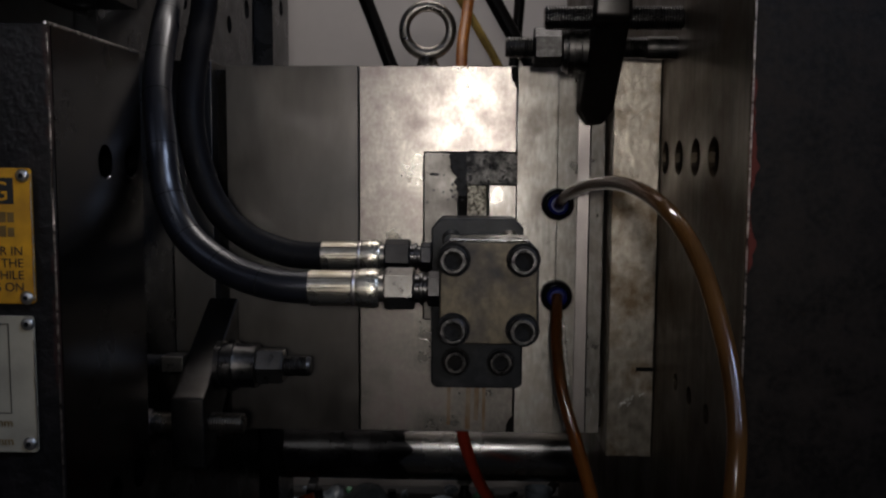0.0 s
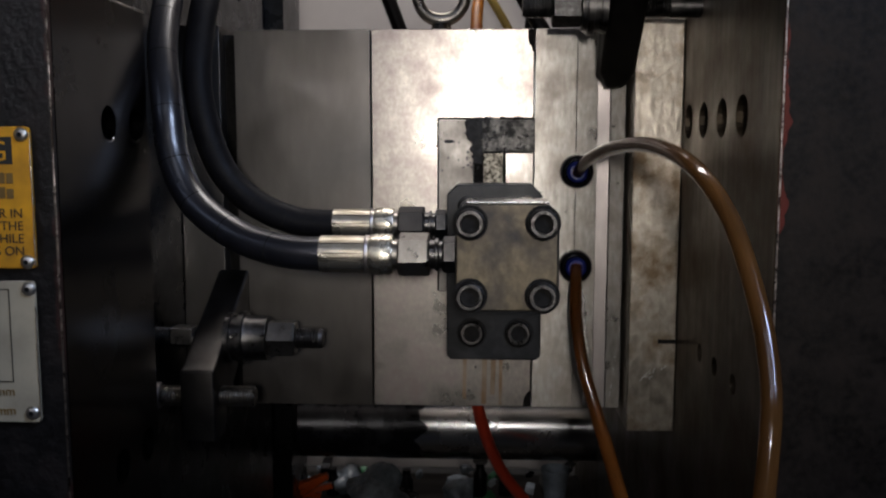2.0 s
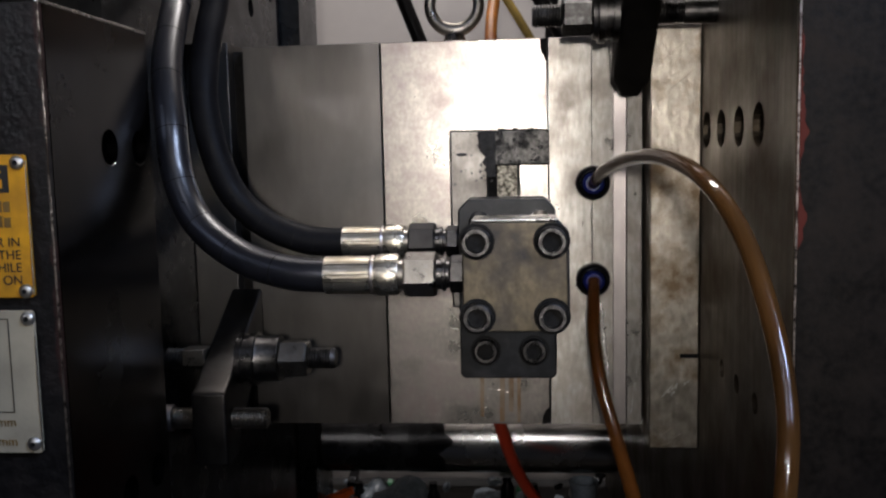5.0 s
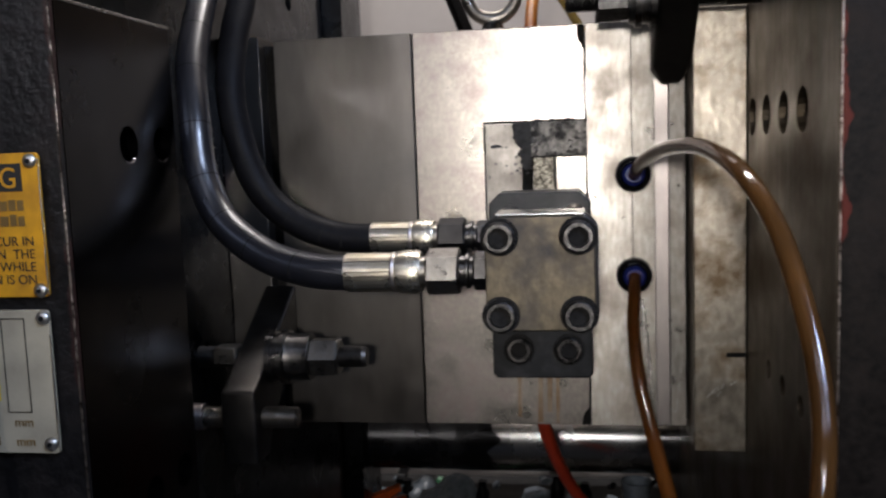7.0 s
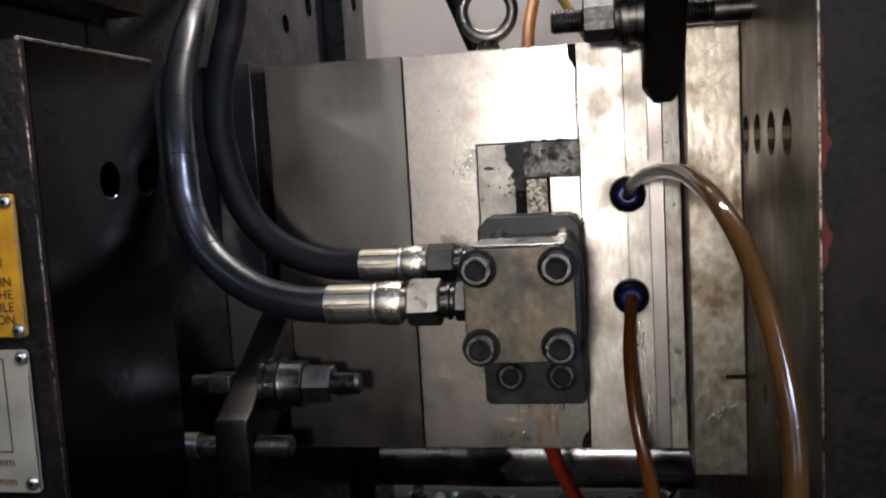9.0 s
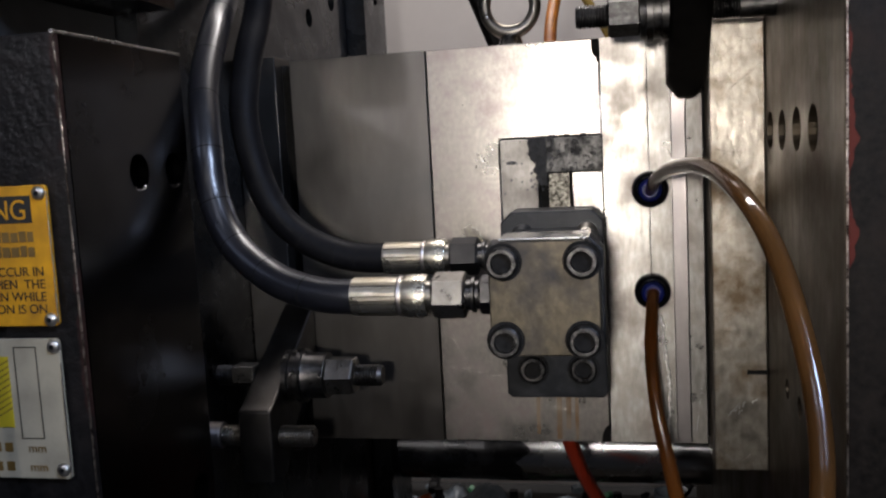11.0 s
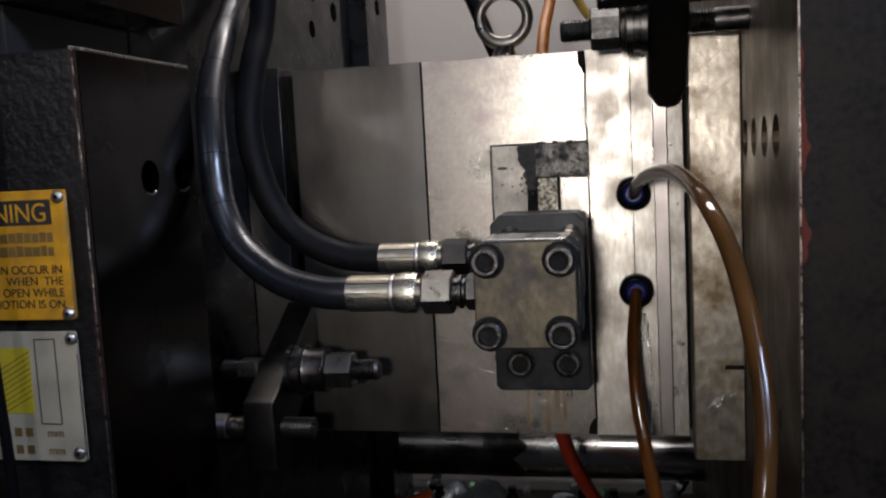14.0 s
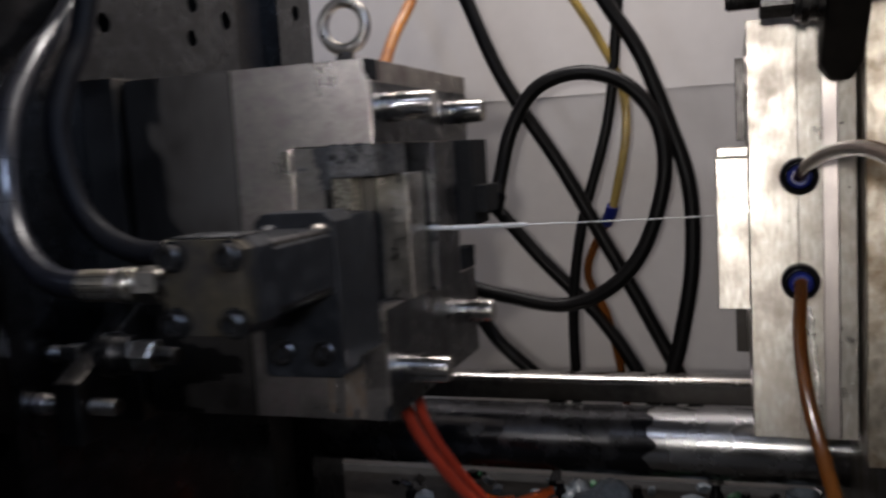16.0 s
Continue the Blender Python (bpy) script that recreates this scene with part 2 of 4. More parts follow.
SLIDE_GREASY = material("greasy_slide_steel", (0.115, 0.110, 0.103), 0.48, 0.7, 0.5, 260, 0.7, (1, 1, 1), (0.018, 0.017, 0.017), 0.535, 120, gain=7)
PARTING = material("dark_parting_face_steel", (0.115, 0.118, 0.125), 0.30, 1, 0.3, 80, 0.12, (1, 0.5, 1), (0.050, 0.050, 0.054), 0.52, 30, gain=4)
RIVET = material("bright_rivet_metal", (0.62, 0.60, 0.56), 0.34, 1, 0.15, 300, 0.1)
BLUE = material("blue_plastic_collar", (0.010, 0.018, 0.16), 0.30, 0, 0.15)
BLACK_PLASTIC = material("black_plastic", (0.005, 0.005, 0.006), 0.20, 0, 0.2, spec=0.3)
ORANGE_PLASTIC = material("orange_plastic", (0.85, 0.13, 0.015), 0.35, 0, 0.15)
RED_TUBE = material("red_plastic_tube", (0.40, 0.040, 0.016), 0.28, 0, 0.15)
WHITE_PLASTIC = material("white_plastic", (0.50, 0.50, 0.48), 0.4, 0, 0.05)
LIME_PLASTIC = material("lime_plastic", (0.65, 0.68, 0.05), 0.4, 0, 0.1)
GREEN_PLASTIC = material("green_plastic", (0.05, 0.22, 0.10), 0.4, 0, 0.15)
FILM = material("blue_grey_plastic_film", (0.29, 0.335, 0.385), 0.30, 0, 0.25, 60, 0.5, (1, 1, 1), (0.12, 0.14, 0.16), 0.5, 40, spec=0.6)


def clear_tube(name, colour, rough=0.12, clear=0.55):
    m = material(name, colour, rough, 0, 0.25, 40, 0.05, (1, 1, 0.4), tuple(c * 0.40 for c in colour), 0.55, 20, gain=2.5)
    b = m.node_tree.nodes["Principled BSDF"]
    b.inputs["Transmission Weight"].default_value = clear
    b.inputs["IOR"].default_value = 1.42
    b.inputs["Coat Weight"].default_value = 0.2
    return m


AMBER = clear_tube("amber_water_tube", (0.27, 0.125, 0.040), 0.12, 0.75)
AMBER_DARK = clear_tube("brown_water_tube", (0.36, 0.12, 0.022), 0.12, 0.75)
SCALE_AMBER = material("amber_tube_scale", (0.062, 0.031, 0.011), 0.5, 0, 0.45, 60, 0.1, (1, 1, 0.4), (0.026, 0.014, 0.007), 0.52, 24, gain=3)
SCALE_BROWN = material("brown_tube_scale", (0.13, 0.040, 0.010), 0.5, 0, 0.35, 60, 0.1, (1, 1, 0.4), (0.045, 0.018, 0.008), 0.52, 24, gain=3)
AMBER_PALE = clear_tube("pale_yellow_tube", (0.62, 0.45, 0.14))
ORANGE_TUBE = material("orange_water_tube", (0.40, 0.135, 0.012), 0.45, 0, 0.2, 60, 0.05, (1, 1, 0.4), (0.20, 0.05, 0.006), 0.55, 20, spec=0.3)
SPRUE = clear_tube("milky_plastic_strand", (0.85, 0.85, 0.82), 0.3)

# ---- building helpers ----
MOVING = []
DRAGGED = []


def thing(name, at, label, category, group="", kind="", moves=0.0):
    ob = new(name)
    ob.location = at
    ob.empty_display_size = 0.02
    tagged(ob, label, category, group, kind)
    if moves:
        MOVING.append((ob, Vector(at), float(moves)))
    return ob


def root(ob):
    while ob.parent:
        ob = ob.parent
    return ob


def part(name, bm, mat, parent, label="", smooth=None):
    """Links a bmesh, in world coordinates, as one mesh under a thing or a part."""
    bmesh.ops.translate(bm, vec=-root(parent).location, verts=bm.verts)
    bmesh.ops.recalc_face_normals(bm, faces=bm.faces)
    me = bpy.data.meshes.new(name)
    bm.to_mesh(me)
    bm.free()
    me.materials.append(mat)
    if smooth is not None:
        me.polygons.foreach_set("use_smooth", [True] * len(me.polygons))
        me.set_sharp_from_angle(angle=radians(smooth))
    ob = new(name, me)
    ob.parent = parent
    if label:
        ob["label"] = label
    return ob


def box(x0, x1, y0, y1, z0, z1, bevel=0.0008, bm=None, seg=2):
    tmp = bmesh.new()
    bmesh.ops.create_cube(tmp, size=1, matrix=Matrix.LocRotScale(((x0 + x1) / 2, (y0 + y1) / 2, (z0 + z1) / 2), None, (x1 - x0, y1 - y0, z1 - z0)))
    if bevel:
        bmesh.ops.bevel(tmp, geom=tmp.edges[:], offset=bevel, segments=seg, affect="EDGES", profile=0.5)
    return join(bm, tmp)


def join(bm, tmp):
    if bm is None:
        return tmp
    me = bpy.data.meshes.new("joined")
    tmp.to_mesh(me)
    tmp.free()
    bm.from_mesh(me)
    bpy.data.meshes.remove(me)
    return bm


def prism(outline, axis, a, b, bevel=0.0008, bm=None, seg=2):
    """A flat outline of (u, v) drawn out from a to b along axis; (u, v) are the two other axes in order."""
    tmp = bmesh.new()

    def place(u, v, w):
        return {"x": (w, u, v), "y": (u, w, v), "z": (u, v, w)}[axis]

    lo = [tmp.verts.new(place(u, v, a)) for u, v in outline]
    hi = [tmp.verts.new(place(u, v, b)) for u, v in outline]
    tmp.faces.new(lo)
    tmp.faces.new(hi[::-1])
    for i in range(len(lo)):
        j = (i + 1) % len(lo)
        tmp.faces.new((lo[i], lo[j], hi[j], hi[i]))
    bmesh.ops.recalc_face_normals(tmp, faces=tmp.faces)
    if bevel:
        bmesh.ops.bevel(tmp, geom=tmp.edges[:], offset=bevel, segments=seg, affect="EDGES", profile=0.5)
    return join(bm, tmp)


def cut_corners(x0, x1, z0, z1, c):
    """A rectangle's outline with corner cuts of the sizes c (four: bottom left, bottom right, top right, top left)."""
    a, b, d, e = c
    return [(x0 + a, z0), (x1 - b, z0), (x1, z0 + b), (x1, z1 - d), (x1 - d, z1), (x0 + e, z1), (x0, z1 - e), (x0, z0 + a)]


def rounded(x0, x1, z0, z1, r, n=5):
    pts = []
    for cx, cz, a0 in ((x1 - r, z0 + r, -90), (x1 - r, z1 - r, 0), (x0 + r, z1 - r, 90), (x0 + r, z0 + r, 180)):
        for i in range(n + 1):
            a = radians(a0 + 90 * i / n)
            pts.append((cx + r * math.cos(a), cz + r * math.sin(a)))
    return pts


def lathe(at, way, profile, seg=28, bm=None, closed=True, turn=0.0):
    """Rings of (distance along way, radius) about an axis."""
    bm = bm or bmesh.new()
    way = Vector(way).normalized()
    u = way.orthogonal().normalized()
    v = way.cross(u)
    rings = []
    for d, r in profile:
        c = Vector(at) + way * d
        rings.append([bm.verts.new(c + (u * math.cos(turn + math.tau * i / seg) + v * math.sin(turn + math.tau * i / seg)) * max(r, 1e-5)) for i in range(seg)])
    for p, q in zip(rings[:-1], rings[1:]):
        for i in range(seg):
            j = (i + 1) % seg
            bm.faces.new((p[i], p[j], q[j], q[i]))
    if closed:
        bm.faces.new(rings[0][::-1])
        bm.faces.new(rings[-1])
    return bm


def hexagon(at, way, length, across, bm=None, turn=0.0, chamfer=0.0012):
    r = across / math.sqrt(3)
    return lathe(at, way, [(0, r - chamfer), (chamfer, r), (length - chamfer, r), (length, r - chamfer)], 6, bm, turn=turn)


def threads(at, way, length, r, pitch=0.002, bm=None, seg=18):
    prof = [(0, r * 0.8)]
    d = 0.0006
    while d < length - pitch:
        prof += [(d, r * 0.86), (d + pitch * 0.45, r), (d + pitch * 0.6, r)]
        d += pitch
    return lathe(at, way, prof + [(length, r * 0.82)], seg, bm)


def spline(points, per=8):
    pts = [Vector(p) for p in points]
    pts = [pts[0] * 2 - pts[1]] + pts + [pts[-1] * 2 - pts[-2]]
    out = []
    for i in range(1, len(pts) - 2):
        a, b, c, d = pts[i - 1:i + 3]
        for k in range(per):
            t = k / per
            out.append(0.5 * (2 * b + (c - a) * t + (2 * a - 5 * b + 4 * c - d) * t * t + (3 * b - a - 3 * c + d) * t ** 3))
    return out + [pts[-2]]


def tube(points, radius, seg=16, per=8, bm=None, bore=0.0, marks=()):
    """A hose along a smooth line; radius may vary by a list of marks (index, factor)."""
    bm = bm or bmesh.new()
    line = spline(points, per)
    up = None
    rings, inner = [], []
    for i, p in enumerate(line):
        tang = (line[min(i + 1, len(line) - 1)] - line[max(i - 1, 0)]).normalized()
        up = tang.orthogonal().normalized() if up is None else (up - tang * up.dot(tang)).normalized()
        side = tang.cross(up)
        r = radius * dict(marks).get(i, 1.0)
        rings.append([bm.verts.new(p + (up * math.cos(math.tau * k / seg) + side * math.sin(math.tau * k / seg)) * r) for k in range(seg)])
    for p, q in zip(rings[:-1], rings[1:]):
        for k in range(seg):
            j = (k + 1) % seg
            bm.faces.new((p[k], p[j], q[j], q[k]))
    bm.faces.new(rings[0][::-1])
    bm.faces.new(rings[-1])
    return bm


def holed_plate(axis, at, u0, u1, v0, v1, holes, depth, back):
    """A wall in the plane axis = at, with round holes (u, v, r) sunk by depth (signed) and the plate drawn out by back (signed)."""
    bm = bmesh.new()

    def place(u, v, w):
        return {"x": (w, u, v), "y": (u, w, v)}[axis]

    edges, circles = [], []
    loops = [[(u0, v0), (u1, v0), (u1, v1), (u0, v1)]] + [[(u + r * math.cos(math.tau * i / 24), v + r * math.sin(math.tau * i / 24)) for i in range(24)] for u, v, r in holes]
    made = []
    for loop in loops:
        vs = [bm.verts.new(place(u, v, at)) for u, v in loop]
        made.append(vs)
        for i in range(len(vs)):
            edges.append(bm.edges.new((vs[i], vs[(i + 1) % len(vs)])))
    bmesh.ops.triangle_fill(bm, edges=edges, use_beauty=True, use_dissolve=False)
    for vs, loop, deep in zip(made, loops, [back] + [depth] * len(holes)):
        ends = [bm.verts.new(place(u, v, at + deep)) for u, v in loop]
        for i in range(len(vs)):
            j = (i + 1) % len(vs)
            bm.faces.new((vs[i], vs[j], ends[j], ends[i]))
        bm.faces.new(ends)
    return bm


def words(body, size, at, mat, parent, align="RIGHT", name="lettering", stretch=1.0, label=""):
    """Flat lettering on a wall that faces -y, its right or left end at the place given."""
    cu = bpy.data.curves.new("lettering_curve", "FONT")
    cu.body, cu.size, cu.align_x, cu.extrude = body, size, align, 0.00008
    tmp = new("lettering_draft", cu)
    bpy.context.view_layer.update()
    me = bpy.data.meshes.new_from_object(tmp.evaluated_get(bpy.context.evaluated_depsgraph_get()))
    bpy.data.objects.remove(tmp)
    bm = bmesh.new()
    bm.from_mesh(me)
    bpy.data.meshes.remove(me)
    bmesh.ops.scale(bm, vec=(stretch, 1, 1), verts=bm.verts)
    bmesh.ops.transform(bm, matrix=Matrix.Translation(at) @ pose(0, 0, 0, 90, 0, 0), verts=bm.verts)
    return part(name, bm, mat, parent, label)


def socket_bolt(parent, at, r, head, way=(0, -1, 0), rim=BOLT_RIM, body=BOLT_BLACK):
    """A socket-head cap screw whose head sits on at and rises by head along way."""
    prof = [(0, r), (head - 0.001, r), (head, r - 0.001), (head, r * 0.68), (head - 0.0005, r * 0.66), (head - 0.0058, r * 0.65), (head - 0.0058, 0)]
    bolt = part("bolt", lathe(at, way, prof, 28, closed=False), rim, parent, "black socket-head bolt with a worn rim", smooth=40)
    tip = Vector(at) + Vector(way).normalized() * (head - 0.0057)
    # A near-black fill carries the shade inside the socket.
    part("socket", lathe(tip, way, [(0, r * 0.72), (0.0030, r * 0.72)], 6), DIRT_AND_SHADE, bolt, "near-black hexagon socket")
    return bolt


def back_bolt(parent, at, r, length):
    return part("tie_rod", lathe(at, (0, 1, 0), [(0, r), (length, r)], 16), BOLT_BLACK, parent, smooth=40)


# ---- hall, closed round the machine ----
def hall():
    bm = box(-4, 4, -4, 3.0, -0.1, 0, 0)
    f = thing("floor", (0, 0, 0), "oily grey concrete hall floor under the machine", "floor", kind="structure")
    part("floor_slab", bm, FLOOR, f)
    for name, b in (("wall_south", (-4, 4, -4.1, -4, 0, 3.4)), ("wall_west", (-4.1, -4, -4, 3, 0, 3.4)), ("wall_east", (4, 4.1, -4, 3, 0, 3.4)), ("wall_north", (-4, 4, 3, 3.1, 0, 3.4))):
        w = thing(name, ((b[0] + b[1]) / 2, (b[2] + b[3]) / 2, 0), "grey plastered wall of the workshop", "wall", kind="structure")
        part("wall_slab", box(*b, 0), HALL, w)
    c = thing("ceiling", (0, 0, 3.4), "grey workshop ceiling", "ceiling", kind="structure")
    part("ceiling_slab", box(-4, 4, -4, 3, 3.4, 3.5, 0), HALL, c)


hall()


def rear_guard():
    g = thing("rear_guard_panel", (0, 0.80, 0.3), "off-white painted sheet guard behind the mould", "panel", kind="structure")
    part("upper_sheet", box(-1.9, 1.6, 0.80, 0.815, 1.3001, 2.3, 0), WALL, g)
    part("lower_sheet", prism([(0.8005, 1.3), (0.8155, 1.3), (0.925, 0.3), (0.910, 0.3)], "x", -1.9, 1.6, 0), WALL, g, "lower sheet leaning back from the seam")


rear_guard()


def machine_bed():
    b = thing("machine_bed", (0, 0.1, 0), "black painted machine bed below the tie bars", "machine bed", kind="structure")
    part("trough", box(-1.6, 0.9, -0.33, 0.78, 0.0, 0.66, 0.004), BED, b)
    part("front_wall", box(-1.6, 0.9, -0.33, -0.28, 0.662, 0.80, 0.003), BED, b)
    r = thing("rear_rail", (-0.2, 0.545, 0.66), "dark steel guide rail with a bright worn top edge", "rail")
    part("beam", box(-1.3, 0.1175, 0.527, 0.563, 0.866, 0.8935, 0.002), STEEL_DARK, r)
    part("wear_strip", prism([(0.528, 0.894), (0.562, 0.894), (0.562, 0.8985), (0.556, 0.9020), (0.545, 0.903), (0.534, 0.9020), (0.528, 0.8985)], "x", -1.3, 0.1175, 0.0010), PIN, r, "bright worn steel strip", smooth=50)
    for x in (-1.1, -0.66):
        part("post", box(x, x + 0.012, 0.533, 0.557, 0.66, 0.8655, 0.001), BOLT_BLACK, r)
    t = thing("chip_tray", (-0.1, 0.5, 0.66), "dark tray under the mould, littered with plastic parts", "tray")
    part("tray_floor", box(-0.62, 0.115, 0.33, 0.612, 0.7, 0.712, 0.002), STEEL_DARK, t)
    part("tray_support", box(-0.5, 0.1, 0.38, 0.58, 0.661, 0.6995, 0.001), BED, t)


machine_bed()


# ---- tie bar ----
def tie_bars():
    b = thing("tie_bar", (-0.3, 0.46, 0.837), "thick round tie bar, greased black and partly bright chrome", "tie bar", "tie bars")
    part("greased_length", lathe((-1.5, 0.46, 0.837), (1, 0, 0), [(0, 0.0445), (1.3795, 0.0445), (1.38, 0.0443)], 48), GREASED, b, "length smeared with black grease", smooth=40)
    part("bright_length", lathe((-0.12, 0.46, 0.837), (1, 0, 0), [(0, 0.045), (0.30, 0.045)], 48), CHROME, b, "wiped chrome length", smooth=40)
    rng = random.Random(5)
    bm = bmesh.new()
    rows = [[], []]
    for i in range(72):
        a = math.tau * i / 72
        end = -0.112 + 0.016 * noise.noise((math.cos(a) * 2.5, math.sin(a) * 2.5, 1.0)) + 0.006 * noise.noise((math.cos(a) * 8, math.sin(a) * 8, 3.0)) + rng.uniform(-0.0008, 0.0008)
        for row, x, rad in ((rows[0], -0.16, 0.0452), (rows[1], end, 0.0453)):
            row.append(bm.verts.new((x, 0.46 + rad * math.cos(a), 0.837 + rad * math.sin(a))))
    for i in range(72):
        j = (i + 1) % 72
        bm.faces.new((rows[0][i], rows[0][j], rows[1][j], rows[1][i]))
    part("grease_edge", bm, GREASED, b, "ragged edge of the black grease", smooth=60)
    u = thing("tie_bar", (-0.3, 0.46, 1.72), "thick round chrome tie bar above the mould", "tie bar", "tie bars")
    part("bar", lathe((-1.5, 0.46, 1.72), (1, 0, 0), [(0, 0.045), (1.68, 0.045)], 48), CHROME, u, smooth=40)


tie_bars()


# ---- fixed platen ----
def fixed_platen():
    p = thing("fixed_platen", (0.3, 0.1, 0.66), "black painted fixed platen with machined inner face and chipped edge", "machine platen")
    part("front_skin", box(0.1182, 0.62, -0.246, -0.2415, 0.661, 1.9, 0.0008), PAINT_SMOOTH, p, "dull black front with chipped red edge")
    part("corner_arris", box(0.1175, 0.1184, -0.2464, -0.2456, 0.68, 1.89, 0.0002), BARE_EDGE, p, "bright worn corner")
    part("casting", box(0.1505, 0.62, -0.2412, 0.70, 0.661, 1.9, 0.004), PAINT_SMOOTH, p)
    holes = [(y, 1.2275, 0.0125) for y in (-0.039, -0.083, -0.130, -0.174)]
    holes += [(y, 1.068, 0.0065) for y in (-0.094, -0.133, -0.176)] + [(y, 1.44, 0.0125) for y in (-0.039, -0.083, -0.130)]
    part("inner_face", holed_plate("x", 0.118, -0.241, 0.69, 0.67, 1.89, holes, 0.026, 0.032), PLATEN_FACE, p, "brown stained machined inner face with round holes")


fixed_platen()


# ---- moving platen ----
def moving_platen():
    p = thing("moving_platen", (-0.4, 0.1, 0.70), "black painted moving platen with an oiled steel inner face", "machine platen", moves=True)
    part("lower_casting", box(-0.80, -0.2457, -0.268, -0.2635, 0.70, 1.293, 0.0008), PAINT, p, "black textured paint")
    part("lower_core", box(-0.80, -0.2785, -0.2632, -0.14, 0.70, 1.2925, 0.001), PAINT, p)
    part("upper_casting", box(-0.80, -0.2457, -0.268, -0.2635, 1.320, 1.9, 0.0008), PAINT, p, "black textured paint")
    part("upper_core", box(-0.80, -0.2785, -0.2632, -0.14, 1.3205, 1.9, 0.001), PAINT, p)
    part("slot_back", box(-0.80, -0.288, -0.262, -0.141, 1.2935, 1.3195, 0), BED, p)
    part("rear_casting", box(-0.80, -0.2985, -0.1395, 0.485, 0.70, 1.9, 0.003), PAINT, p)
    part("lower_face", holed_plate("x", -0.2455, -0.2633, -0.142, 0.702, 1.2928, [(-0.2, 1.2225, 0.0105), (-0.160, 1.2225, 0.0105), (-0.2, 1.02, 0.0105), (-0.160, 1.02, 0.0105)], -0.030, -0.0325), PLATEN_LEFT, p, "oiled inner face with round bolt holes")
    part("upper_face", holed_plate("x", -0.2455, -0.2633, -0.142, 1.3203, 1.89, [(-0.2, 1.42, 0.0105), (-0.16, 1.42, 0.0105)], -0.030, -0.0325), PLATEN_LEFT, p)
    holes = [(0.041, 1.360, 0.0095), (0.185, 1.360, 0.0090), (0.191, 1.397, 0.0090), (0.257, 1.387, 0.0105), (0.041, 1.44, 0.0095), (0.191, 1.45, 0.0095)]
    part("rear_face", holed_plate("x", -0.2735, -0.139, 0.280, 0.705, 1.89, holes, -0.022, -0.0245), PANEL, p, "grey machined face with round bolt holes")
    part("rear_edge", holed_plate("x", -0.2735, 0.385, 0.48, 0.705, 1.89, [(0.435, 1.418, 0.0105)], -0.022, -0.0245), PANEL, p)
    part("corner_arris", box(-0.2460, -0.2451, -0.2685, -0.2677, 0.72, 1.2925, 0.0002), BARE_EDGE, p, "bright worn corner")
    part("arris", lathe((-0.2462, -0.2685, 1.2931), (0, 1, 0), [(0, 0.0011), (0.127, 0.0011)], 12), PIN, p, "bright worn top arris", smooth=60)
    # Bright arcs modelled on the lower lips only, where the chamfers glint.
    for y, z in ((-0.2, 1.2225), (-0.160, 1.2225)):
        arc = [(-0.2457, y + 0.0103 * math.cos(radians(w)), z + 0.0103 * math.sin(radians(w))) for w in range(-125, -54, 10)]
        part("lip_glint", tube(arc, 0.0006, 8, 2), PIN, p, "bright glint on the lower lip of a bolt hole", smooth=60)
    for x in (-0.45, -0.7):
        part("foot", box(x - 0.06, x + 0.06, -0.2, 0.35, 0.6605, 0.6995, 0.003), BED, p)
    return p


moving_platen()


